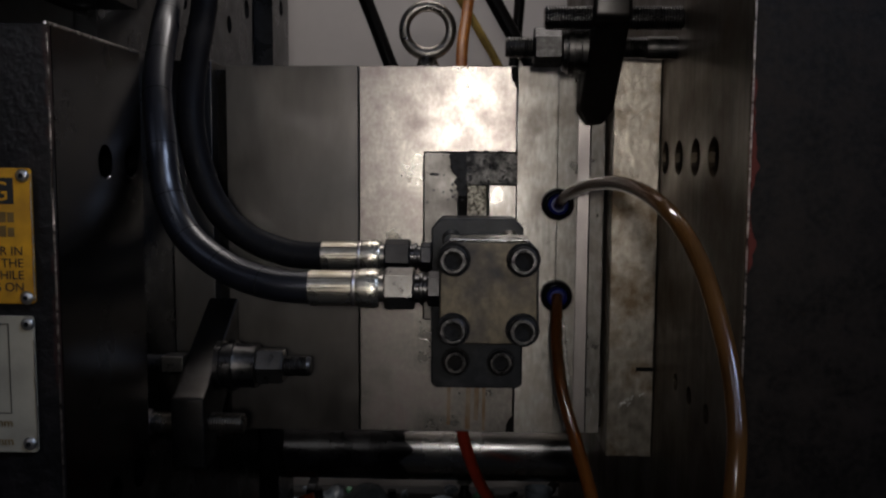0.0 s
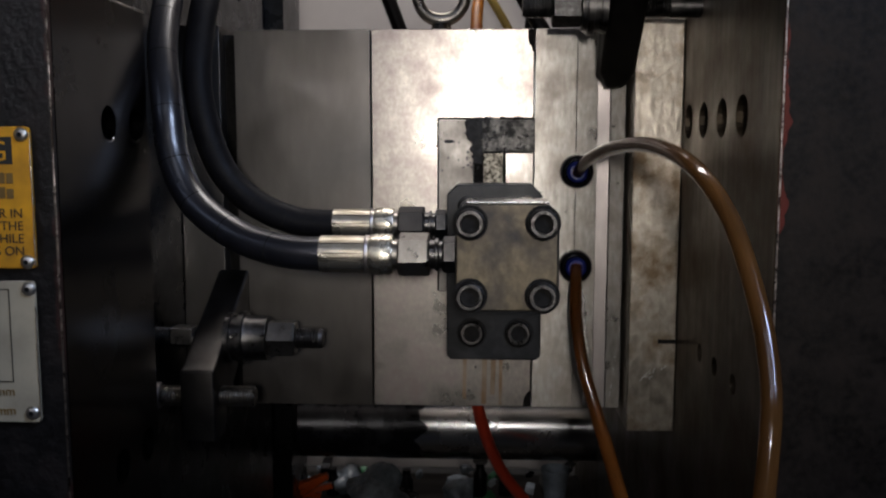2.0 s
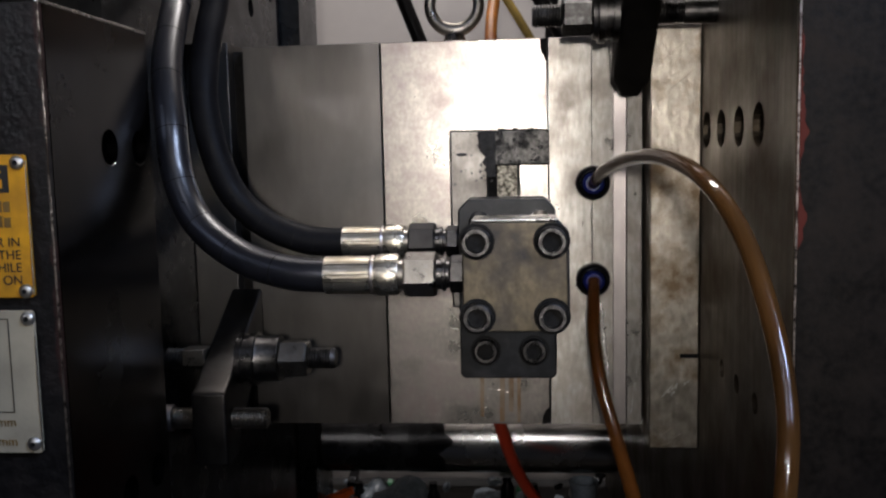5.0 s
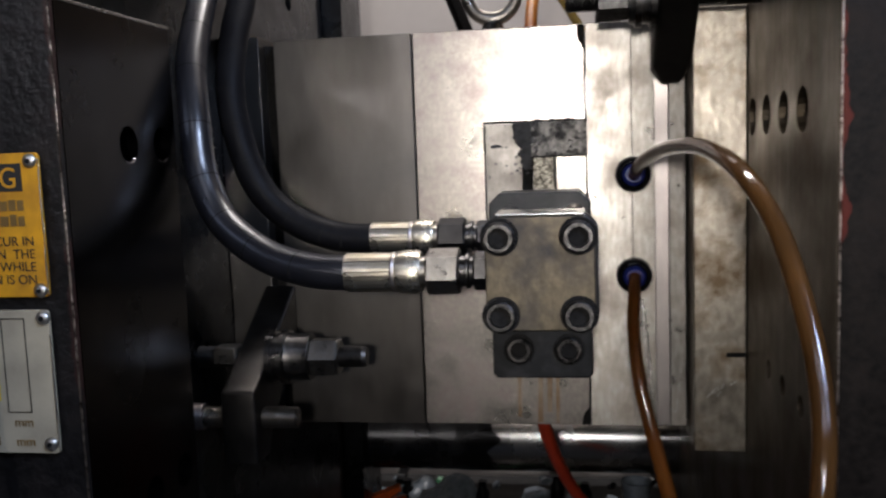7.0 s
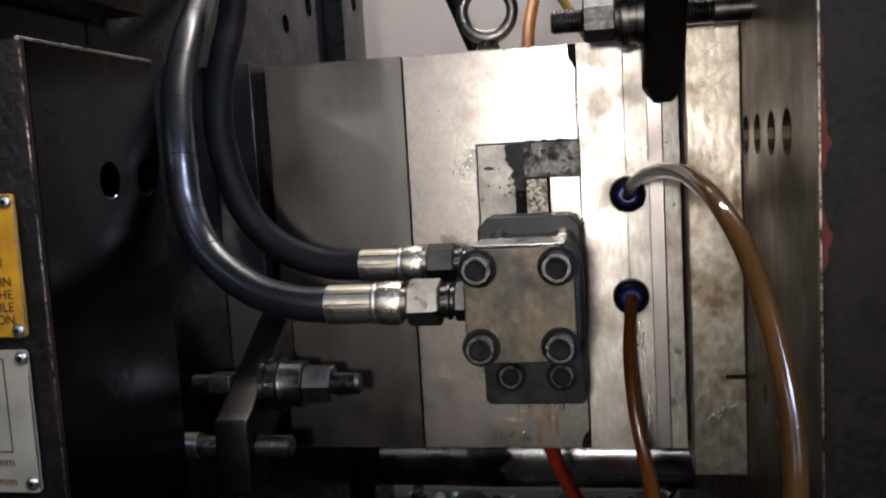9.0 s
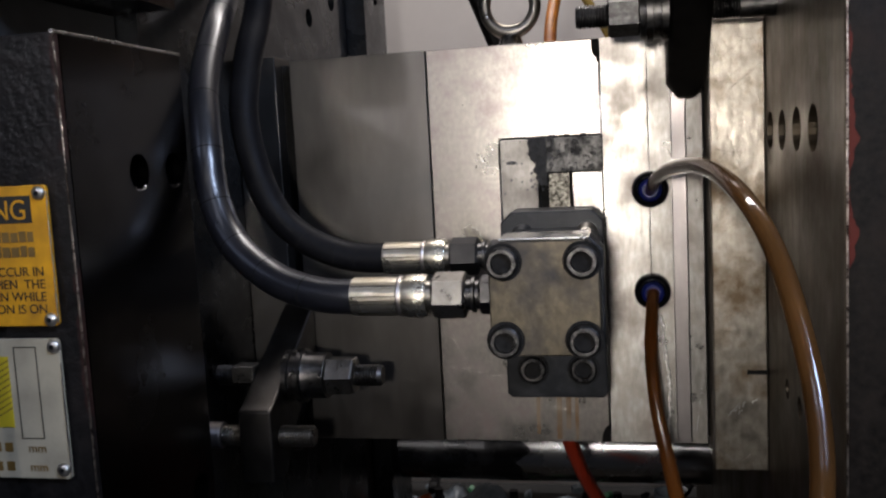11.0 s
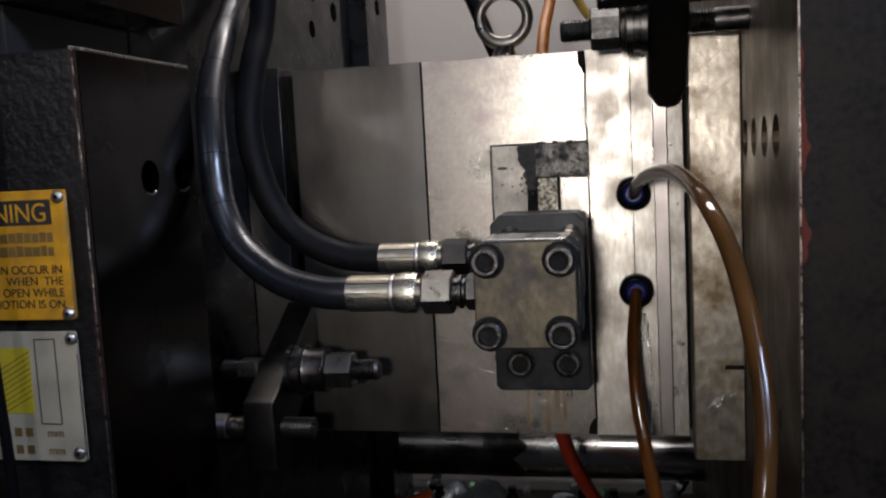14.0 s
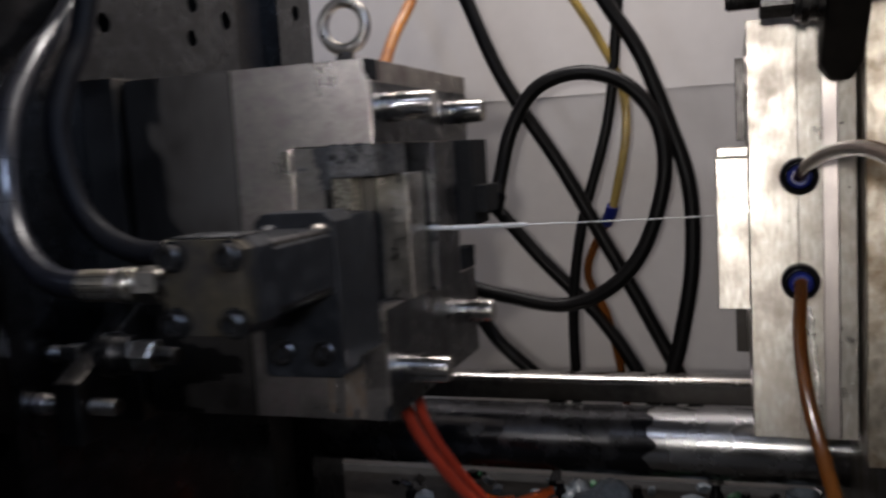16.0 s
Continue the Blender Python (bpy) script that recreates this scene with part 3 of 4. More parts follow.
def sign_plates():
    y = -0.2715
    w = thing("warning_sign", (-0.30, y, 1.149), "yellow enamel warning sign riveted to the black platen", "sign", moves=True)
    part("plate", prism(rounded(-0.345, -0.2555, 1.149, 1.2195, 0.002), "y", y, y + 0.0022, 0.0004), YELLOW, w)
    part("title_bar", box(-0.335, -0.2645, y - 0.0003, y + 0.0005, 1.2010, 1.2145, 0), INK, w, "black title bar")
    words("WARNING", 0.0142, (-0.2668, y - 0.0005, 1.2028), YELLOW, w, stretch=0.92)
    for z, s in ((1.1915, 0.0058), (1.1840, 0.0058)):
        x = -0.264
        rng = random.Random(int(z * 1e4))
        while x > -0.335:
            d = s * rng.uniform(0.7, 1.0)
            part("character_bar", box(x - d, x - 0.0008, y - 0.0003, y + 0.0005, z, z + s * rng.uniform(0.8, 1.0), 0), INK_FADED, w, "faded unreadable character")
            x -= d
    for i, line in enumerate(("CAN OCCUR IN", "WHEN  THE", "IS OPEN WHILE", "MOTION IS ON")):
        words(line, 0.0066, (-0.2605, y - 0.0004, 1.1745 - i * 0.0063), INK, w, stretch=0.98)
    s = thing("dimension_sign", (-0.30, y, 1.07), "cream enamel mould dimension plate with worn print", "sign", moves=True)
    part("plate", prism(rounded(-0.35, -0.2570, 1.0695, 1.1425, 0.002), "y", y, y + 0.0022, 0.0004), CREAM, s)
    part("hatched_field", box(-0.305, -0.2865, y - 0.0003, y + 0.0005, 1.0965, 1.1335, 0), HATCH_YELLOW, s, "yellow hatched field")
    for i in range(14):
        z = 1.0965 + i * 0.0031
        out = [(-0.305, z), (-0.305, z + 0.0006), (-0.2865, min(z + 0.0106, 1.1335)), (-0.2865, min(z + 0.010, 1.1329))]
        if z + 0.0106 < 1.134:
            part("hatch_line", prism(out, "y", y - 0.0005, y - 0.00032, 0), INK_FADED, s)
    for x0, x1, z0, z1 in ((-0.283, -0.2825, 1.091, 1.138), (-0.2705, -0.27, 1.091, 1.138), (-0.283, -0.27, 1.0905, 1.091), (-0.283, -0.27, 1.138, 1.1385)):
        part("outline", box(x0, x1, y - 0.0003, y + 0.0005, z0, z1, 0), INK, s)
    for z in (1.0835, 1.0735):
        words("mm", 0.0068, (-0.2695, y - 0.0004, z), INK_FADED, s)
        for x in (-0.289, -0.296):
            part("character_bar", box(x - 0.0045, x, y - 0.0003, y + 0.0005, z, z + 0.0048, 0), INK_FADED, s, "worn unreadable character")
    for own, x, z in ((w, -0.2595, 1.2155), (w, -0.2595, 1.1523), (s, -0.2597, 1.1385), (s, -0.2610, 1.0745)):
        bm = lathe((x, y, z), (0, -1, 0), [(0, 0.0036), (0.0006, 0.0036), (0.0016, 0.0028), (0.002, 0.0015), (0.002, 0.0013)], 20)
        r = part("rivet", bm, RIVET, own, "domed bright rivet", smooth=50)
        # Dark disc drawn for the shade in the rivet's hole.
        part("rivet_hole", lathe((x, y - 0.0019, z), (0, -1, 0), [(0, 0.0013), (0.0003, 0.0013)], 12), DIRT_AND_SHADE, r)
    rng = random.Random(4)
    for own, x, z0, z1 in ((w, -0.2551, 1.1505, 1.2165), (s, -0.2566, 1.0710, 1.1300)):
        n = 16
        line = [(x + rng.uniform(-0.00018, 0.00018), y - 0.0004, z0 + (z1 - z0) * i / n) for i in range(n + 1)]
        part("bent_edge", tube(line, 0.00042, 6, 2, marks=[(k, rng.uniform(0.4, 1.1)) for k in range(2 * n)]), RIVET, own, "bright bare edge of the plate", smooth=60)
    c = thing("loose_cable", (-0.3, -0.285, 1.0), "thin black cable hanging in front of the sign plates", "cable", moves=True)
    part("sheath", tube([(-0.306, -0.29, 1.42), (-0.302, -0.288, 1.30), (-0.3015, -0.286, 1.20), (-0.297, -0.286, 1.12), (-0.294, -0.286, 1.05), (-0.293, -0.29, 0.94)], 0.003, 10), CABLE, c, smooth=60)


sign_plates()


# ---- mould, fixed half ----
def fixed_mould():
    m = thing("mould_fixed_half", (0.06, 0.13, 0.99), "ground steel fixed half of an injection mould on the platen", "mould half")
    part("cavity_plate", box(0.0080, 0.0406, 0.0, 0.27, 1.0, 1.30, 0.0004), STEEL_FIXED, m)
    part("cavity_plate_rear", box(0.0407, 0.0565, 0.0, 0.27, 1.0, 1.30, 0.0002), STEEL_FIXED, m)
    part("recessed_band", box(0.0567, 0.0665, 0.0012, 0.27, 1.0, 1.30, 0.0003), STEEL_BAND, m, "dull recessed band")
    part("runner_plate", box(0.0667, 0.0785, 0.0, 0.27, 1.0, 1.30, 0.0006), STEEL_FIXED, m)
    # Near-black filler, set back, for the shadow between these plates.
    part("gap_core", box(0.0786, 0.0809, 0.012, 0.26, 1.002, 1.298, 0), DIRT_AND_SHADE, m, "dark gap between the plates")
    part("clamp_plate", box(0.0810, 0.1178, -0.022, 0.29, 0.988, 1.304, 0.0012), STEEL_CLAMP, m, "pitted stained clamp plate")
    part("boss", box(-0.0148, 0.0079, 0.0, 0.05, 1.095, 1.205, 0.0009), STEEL_FIXED, m, "protruding locating boss")
    part("boss_cap", box(-0.0135, 0.0079, 0.006, 0.05, 1.2055, 1.2125, 0.0006), NUT_STEEL, m)
    part("notch_pin", box(0.1035, 0.1172, -0.0232, -0.0222, 1.0585, 1.0615, 0), DIRT_AND_SHADE, m, "dark scribed notch")
    part("rear_strip", box(0.0000, 0.03, 0.2702, 0.285, 1.215, 1.296, 0.0006), STEEL_DARK, m, "dark strip on the rear of the plate")
    part("rear_strip", box(-0.0040, 0.03, 0.2702, 0.285, 1.000, 1.075, 0.0006), STEEL_DARK, m, "dark strip on the rear of the plate")
    for y, z in ((0.04, 1.262), (0.235, 1.262), (0.04, 1.036), (0.235, 1.05)):
        part("bush", lathe((0.0078, y, z), (-1, 0, 0), [(0, 0.017), (0.0008, 0.017), (0.0008, 0.0135)], 24), STEEL_BAND, m)
    return m


fixed_mould()


def water_connector(x, z):
    c = thing("hose_connector", (x, 0, z), "black push-in water connector with a blue collar", "hose connector", "water connectors")
    part("body", lathe((x, 0.001, z), (0, -1, 0), [(0, 0.0132), (0.006, 0.0132), (0.0085, 0.0128), (0.0108, 0.0117), (0.0122, 0.0103), (0.0125, 0.0092), (0.0110, 0.0082), (0.009, 0.0080), (0.009, 0)], 28, closed=False), BLACK_PLASTIC, c, smooth=40)
    part("collar", lathe((x, -0.008, z), (0, -1, 0), [(0, 0.0080), (0.0035, 0.0080), (0.0052, 0.0072), (0.0060, 0.0062), (0.0045, 0.0056), (0.001, 0.0054), (0.001, 0)], 28, closed=False), BLUE, c, "blue release collar", smooth=40)


water_connector(0.041, 1.190)
water_connector(0.041, 1.1155)


def water_tubes():
    for label, line, wall, lining in (
            ("amber translucent water tube arching from the mould",
             [(0.041, -0.010, 1.190), (0.0445, -0.05, 1.200), (0.053, -0.11, 1.2085), (0.0635, -0.185, 1.2105), (0.073, -0.25, 1.200), (0.082, -0.288, 1.177),
                       (0.088, -0.314, 1.143), (0.0895, -0.33, 1.116), (0.087, -0.342, 1.09), (0.08, -0.352, 1.04), (0.065, -0.37, 0.95), (0.05, -0.39, 0.86)], AMBER, SCALE_AMBER),
            ("brown translucent water tube hanging from the mould",
             [(0.041, -0.010, 1.1155), (0.0395, -0.026, 1.105), (0.0375, -0.050, 1.083), (0.039, -0.088, 1.056), (0.044, -0.130, 1.033), (0.051, -0.17, 1.005), (0.06, -0.21, 0.965), (0.07, -0.24, 0.90)], AMBER_DARK, SCALE_BROWN)):
        w = thing("water_tube", line[0], label, "tube", "water tubes")
        part("tube_wall", tube(line, 0.0045, 20, 10), wall, w, smooth=60)
        part("scale_lining", tube(line, 0.0030, 16, 10), lining, w, "brown scale inside the tube", smooth=60)


water_tubes()


def oil_drip():
    """The oil run down from the lower connector and across the clamp plate, its glints made as near-white beads."""
    rng = random.Random(8)

    def run(x, z, end_x, end_z, n, wide, y, thick):
        d = thing("oil_run", (x, 0, z), "wet glinting run of oil on the steel plate", "oil stain", "oil runs")
        pts = [(x + (end_x - x) * i / n + rng.uniform(-wide, wide), y, z + (end_z - z) * (i + rng.uniform(-0.3, 0.3)) / n) for i in range(n + 1)]
        bm = bmesh.new()
        for p in spline(pts, 3):
            k = thick * rng.uniform(0.5, 1.3)
            bmesh.ops.create_icosphere(bm, subdivisions=2, radius=1, matrix=Matrix.LocRotScale(p, None, (k, k * 0.6, k * 1.5)))
        part("run", bm, OIL_GLINT, d, smooth=60)

    run(0.0470, 1.096, 0.0520, 1.042, 20, 0.0008, 0.0002, 0.0012)
    run(0.0520, 1.042, 0.0498, 1.004, 13, 0.0006, 0.0002, 0.0009)
    for _ in range(6):
        x = rng.uniform(0.088, 0.112)
        z = 1.020 + (x - 0.086) * 1.05 + rng.uniform(-0.006, 0.006)
        run(x, z, x + 0.003, z + 0.0035, 4, 0.0007, -0.0218, 0.00045)
    run(0.0745, 1.045, 0.0700, 1.008, 9, 0.0008, 0.0002, 0.0004)


oil_drip()


# ---- mould, moving half ----
def moving_mould():
    m = thing("mould_moving_half", (-0.1, 0.13, 1.0), "ground steel moving half of an injection mould with guide pins", "mould half", moves=True)
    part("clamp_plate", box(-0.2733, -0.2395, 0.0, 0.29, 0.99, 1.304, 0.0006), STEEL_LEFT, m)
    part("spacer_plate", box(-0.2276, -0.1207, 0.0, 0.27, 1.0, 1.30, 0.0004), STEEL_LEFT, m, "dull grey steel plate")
    # Filler coloured as the shadow between clamp and spacer plate.
    part("gap_core", box(-0.2394, -0.2277, 0.014, 0.26, 1.002, 1.298, 0), DIRT_AND_SHADE, m)
    ring = [(-0.1197, 1.0), (0.0072, 1.0), (0.0072, 1.0945), (-0.0674, 1.0945), (-0.0674, 1.2313), (0.0072, 1.2313), (0.0072, 1.30), (-0.1197, 1.30)]
    part("core_plate", prism(ring, "y", 0.0, 0.27, 0.0008), STEEL_MID, m, "ground core plate with a stepped pocket")
    part("slide_insert", box(-0.0671, -0.0396, 0.0001, 0.07, 1.0947, 1.2310, 0.0005), INSERT, m, "ground insert of the slide")
    part("slide_block", box(-0.0395, 0.0082, -0.0012, 0.07, 1.2052, 1.2310, 0.0005), SLIDE_GREASY, m, "dark greasy slide block")
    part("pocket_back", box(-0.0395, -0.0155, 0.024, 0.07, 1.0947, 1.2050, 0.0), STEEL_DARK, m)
    part("pocket_rear_plate", box(-0.0670, -0.0155, 0.0705, 0.27, 1.0947, 1.2311, 0.0), STEEL_MID, m)
    for y, z in ((0.04, 1.262), (0.235, 1.262), (0.04, 1.036), (0.235, 1.05)):
        end = 0.042 if y < 0.1 else 0.030
        part("guide_pin", lathe((0.006, y, z), (1, 0, 0), [(0, 0.0128), (0.016, 0.0128), (0.0162, 0.0122), (end - 0.004, 0.0122), (end, 0.0112)], 28), PIN, m, "round steel guide pin", smooth=35)
    part("parting_notch", prism([(0.0074, 1.2995), (0.0022, 1.2995), (0.0024, 1.2925), (0.0032, 1.2885), (0.0050, 1.2865), (0.0056, 1.2835), (0.0074, 1.2825)], "y", -0.0004, 0.02, 0), DIRT_AND_SHADE, m, "chipped dark corner")
    part("lower_notch", prism([(0.0074, 1.0005), (0.0010, 1.0005), (0.0014, 1.0060), (0.0036, 1.0110), (0.0060, 1.0135), (0.0074, 1.0140)], "y", -0.0004, 0.02, 0), DIRT_AND_SHADE, m, "chipped dark lower corner")
    part("core_insert", box(-0.0154, 0.0150, 0.052, 0.095, 1.095, 1.205, 0.001), NUT_STEEL, m, "bright core insert")
    part("core_block", box(-0.0154, 0.0240, 0.10, 0.165, 1.0947, 1.2310, 0.001), PARTING, m, "grey core block")
    # Thin added skins that make this side darker than the plate's front.
    part("parting_face", box(0.0073, 0.0077, 0.002, 0.268, 1.2325, 1.2815, 0), PARTING, m, "dark skin on the parting face")
    part("parting_face", box(0.0073, 0.0077, 0.002, 0.268, 1.001, 1.0935, 0), PARTING, m, "dark skin on the parting face")
    part("ejector_block", box(0.0073, 0.033, 0.19, 0.25, 1.145, 1.232, 0.001), DIRT_AND_SHADE, m, "black greasy steel block")
    part("ejector_step", box(0.0332, 0.046, 0.195, 0.24, 1.158, 1.186, 0.001), DIRT_AND_SHADE, m)
    part("ejector_stop", box(0.0073, 0.02, 0.19, 0.23, 1.10, 1.122, 0.001), DIRT_AND_SHADE, m)
    part("slide_rod", box(-0.0320, -0.0162, 0.0004, 0.0235, 1.165, 1.2048, 0.0005), PITTED, m, "bright pitted slide rod")
    # Dark block set back in the gap beside the rod.
    part("rod_gap_fill", box(-0.0393, -0.0323, 0.008, 0.0235, 1.165, 1.2048, 0.0004), DIRT_AND_SHADE, m, "dark greasy gap beside the rod")
    for x, top, low in ((-0.046, 1.052, 1.006), (-0.030, 1.058, 1.002), (-0.023, 1.056, 1.010), (-0.017, 1.050, 1.0015)):
        wide = 0.0011 + 0.0014 * abs(math.sin(x * 900))
        part("rust_run", prism([(x - wide, low), (x + wide * 0.6, low), (x + wide, top), (x - wide * 0.7, top)], "y", -0.0002, 0.0002, 0), RUST_RUN, m, "thin brown run of rusty water")
    rng = random.Random(11)
    edge = [(-0.0325, 1.2306), (-0.0325, 1.196)]
    z = 1.196
    while z < 1.2300:
        lean = -0.0400 - 0.007 * max(0.0, (z - 1.205) / 0.026) ** 0.8
        edge.append((lean + rng.uniform(-0.0022, 0.0016), z))
        z += rng.uniform(0.0012, 0.0026)
    edge.append((-0.0475, 1.2306))
    part("grease_patch", prism(edge, "y", -0.0022, -0.0004, 0), GREASE_BLACK, m, "ragged patch of black grease")
    bm = bmesh.new()
    for _ in range(34):
        x, z = rng.uniform(-0.0655, -0.036), rng.uniform(1.19, 1.2295)
        r = rng.uniform(0.0003, 0.0010) * (1.0 if x < -0.045 else 1.4)
        bmesh.ops.create_icosphere(bm, subdivisions=1, radius=1, matrix=Matrix.LocRotScale((x, -0.0006, z), Euler((0, rng.uniform(0, 3), 0)), (r * rng.uniform(0.8, 1.8), 0.0004, r)))
    bmesh.ops.create_icosphere(bm, subdivisions=2, radius=1, matrix=Matrix.LocRotScale((-0.0588, -0.0006, 1.2135), None, (0.0042, 0.0005, 0.0014)))
    for _ in range(60):
        x, z = -0.033 + 0.037 * rng.random() ** 1.4, rng.uniform(1.2065, 1.2300)
        r = 0.0003 + 0.0016 * rng.random() ** 2
        bmesh.ops.create_icosphere(bm, subdivisions=1, radius=1, matrix=Matrix.LocRotScale((x, -0.0013, z), Euler((0, rng.uniform(0, 3), 0)), (r * 1.4, 0.0007, r)))
    for _ in range(12):
        r = rng.uniform(0.001, 0.0024)
        bmesh.ops.create_icosphere(bm, subdivisions=1, radius=1, matrix=Matrix.LocRotScale((rng.uniform(-0.03, 0.0), -0.0005, 1.2318), None, (r, 0.001, r * 0.6)))
    g = part("grease", bm, GREASE_GREY, m, "black grease flakes caked on the slide")
    g["kind"] = "stuff"
    return m


moving_mould()


def eye_bolt():
    e = thing("eye_bolt", (-0.071, 0.135, 1.30), "galvanised lifting eye bolt on top of the mould", "eye bolt", moves=True)
    bm = bmesh.new()
    c, big, small = Vector((-0.071, 0.135, 1.3475)), 0.0222, 0.0052
    rings = []
    for i in range(48):
        a = math.tau * i / 48
        way = Vector((math.cos(a), 0, math.sin(a)))
        fat = small * (1.0 + 0.25 * max(0, -math.sin(a)) ** 3)
        rings.append([bm.verts.new(c + way * (big + fat * math.cos(math.tau * k / 14)) + Vector((0, fat * math.sin(math.tau * k / 14), 0))) for k in range(14)])
    for i in range(48):
        p, q = rings[i], rings[(i + 1) % 48]
        for k in range(14):
            j = (k + 1) % 14
            bm.faces.new((p[k], p[j], q[j], q[k]))
    part("ring", bm, NUT_STEEL, e, "galvanised ring", smooth=60)
    part("collar", lathe((-0.071, 0.135, 1.3005), (0, 0, 1), [(0, 0.0090), (0.0055, 0.0090), (0.006, 0.0130), (0.0095, 0.0142), (0.0125, 0.0135), (0.0150, 0.0105), (0.021, 0.0085)], 28), PIN, e, "bright shouldered collar", smooth=35)


eye_bolt()


# ---- core-pull cylinder and its hoses ----
def core_cylinder():
    c = thing("hydraulic_cylinder", (-0.02, -0.1, 1.06), "blackened core-pull hydraulic cylinder with a dirty tan end cap", "hydraulic cylinder", moves=True)
    part("foot_block", box(-0.052, 0.004, -0.0535, -0.0006, 1.066, 1.178, 0.001), CYL_BLACK, c)
    part("rear_flange", prism(cut_corners(-0.057, 0.009, 1.060, 1.1835, (0.003, 0.003, 0.007, 0.007)), "y", -0.088, -0.054, 0.001), CYL_BLACK, c)
    part("barrel", prism(cut_corners(-0.043, 0.0075, 1.1235, 1.1725, (0.006,) * 4), "y", -0.181, -0.0885, 0.001), CYL_BLACK, c)
    part("end_body", prism(cut_corners(-0.0475, 0.0112, 1.1185, 1.1785, (0.007,) * 4), "y", -0.2035, -0.1815, 0.0008), CYL_BLACK, c)
    part("end_cap", prism(cut_corners(-0.0468, 0.0095, 1.119, 1.1783, (0.007,) * 4), "y", -0.2165, -0.2038, 0.0008), CAP_TAN, c, "dirty tan end cap")
    # Chrome sheet added for the bright reflection on the end body's top.
    part("top_reflection", box(-0.041, 0.0045, -0.2155, -0.183, 1.1788, 1.1797, 0.0002), CHROME, c, "added bright strip for the reflection on the end body")
    for x, z in ((-0.039, 1.168), (0.001, 1.168), (-0.039, 1.1275), (0.001, 1.1275)):
        part("counterbore", lathe((x, -0.2163, z), (0, -1, 0), [(0, 0.0099), (0.0006, 0.0099)], 28), DIRT_AND_SHADE, c, "dark ring of dirt round a bolt")
        socket_bolt(c, (x, -0.2168, z), 0.0081, 0.0065)
        back_bolt(c, (x * 0.98, -0.181, z), 0.0048, 0.093)
    for x, mat in ((-0.0425, CYL_BLACK), (-0.0015, NUT_STEEL)):
        part("tie_rod_nut", lathe((x, -0.0882, 1.1690), (0, -1, 0), [(0, 0.0068), (0.007, 0.0068), (0.009, 0.0052), (0.016, 0.0050)], 20), mat, c, "round tie rod nut", smooth=40)
    for x in (-0.0395, -0.0065):
        part("counterbore", lathe((x, -0.0879, 1.0795), (0, -1, 0), [(0, 0.0105), (0.0005, 0.0105)], 28), DIRT_AND_SHADE, c)
        socket_bolt(c, (x, -0.0883, 1.0795), 0.0085, 0.004, rim=BOLT_BLACK)
    part("piston_rod", lathe((-0.0225, -0.03, 1.1782), (0, 0, 1), [(0, 0.006), (0.002, 0.006)], 20), PIN, c)


core_cylinder()


def hydraulic_hose(at, end_x, path, label, shade, rubber):
    """A pressed-on hose end with its nut and adaptor along +x at (y, z), and the rubber hose behind it."""
    y, z = at
    h = thing("hydraulic_hose", (end_x, y, z), label, "hydraulic hose", "hydraulic hoses", moves=True)
    x = end_x - 0.079
    part("ferrule", lathe((x, y, z), (1, 0, 0), [(0, 0.0102), (0.0005, 0.0108), (0.020, 0.0109), (0.029, 0.0106), (0.0295, 0.0114), (0.033, 0.0120), (0.040, 0.0120), (0.0425, 0.0112), (0.0425, 0.008)], 32), FERRULE, h, "crimped zinc ferrule", smooth=30)
    part("crimp", lathe((x + 0.0262, y, z), (1, 0, 0), [(0, 0.0110), (0.001, 0.0114), (0.0022, 0.0110)], 28), STEEL_BAND, h, smooth=40)
    for turn in (-0.75, -0.25, 0.15, 0.7):
        cy, cz = -math.cos(turn), math.sin(turn)
        part("crimp_line", tube([(x + 0.001, y + cy * 0.0108, z + cz * 0.0108), (x + 0.014, y + cy * 0.01085, z + cz * 0.01085), (x + 0.027, y + cy * 0.0107, z + cz * 0.0107)], 0.00028, 6, 2), DIRT_AND_SHADE, h, "dark crimping line")
    part("neck", lathe((x + 0.0424, y, z), (1, 0, 0), [(0, 0.0085), (0.0035, 0.0085)], 24), NUT_STEEL, h, smooth=40)
    part("union_nut", hexagon((x + 0.0455, y, z), (1, 0, 0), 0.0185, 0.0222, turn=0.52), shade, h, "hexagonal union nut")
    part("seal_collar", lathe((x + 0.0638, y, z), (1, 0, 0), [(0, 0.0085), (0.003, 0.0085), (0.0035, 0.0098), (0.005, 0.0098), (0.0055, 0.008), (0.0075, 0.008)], 24), BOLT_BLACK, h, smooth=35)
    part("adaptor", hexagon((x + 0.0712, y, z), (1, 0, 0), 0.0085, 0.0185, turn=0.52), BOLT_BLACK, h, "black hexagon adaptor")
    line = [(x + 0.012, y, z), (x, y, z)] + path
    part("rubber", tube(line, 0.0099, 24, 10), rubber, h, smooth=60)
    pts = spline(line, 10)
    rng = random.Random(len(path))
    for i in range(22, len(pts) - 4, 9):
        k = i + rng.randint(-1, 1)
        w = (pts[k + 1] - pts[k]).normalized()
        part("rubber_seam", lathe(pts[k], w, [(0, 0.00985), (0.0002, 0.00997), (0.0007, 0.00997), (0.0009, 0.00985)], 24), DIRT_AND_SHADE, h, "dark wrinkle in the rubber", smooth=50)


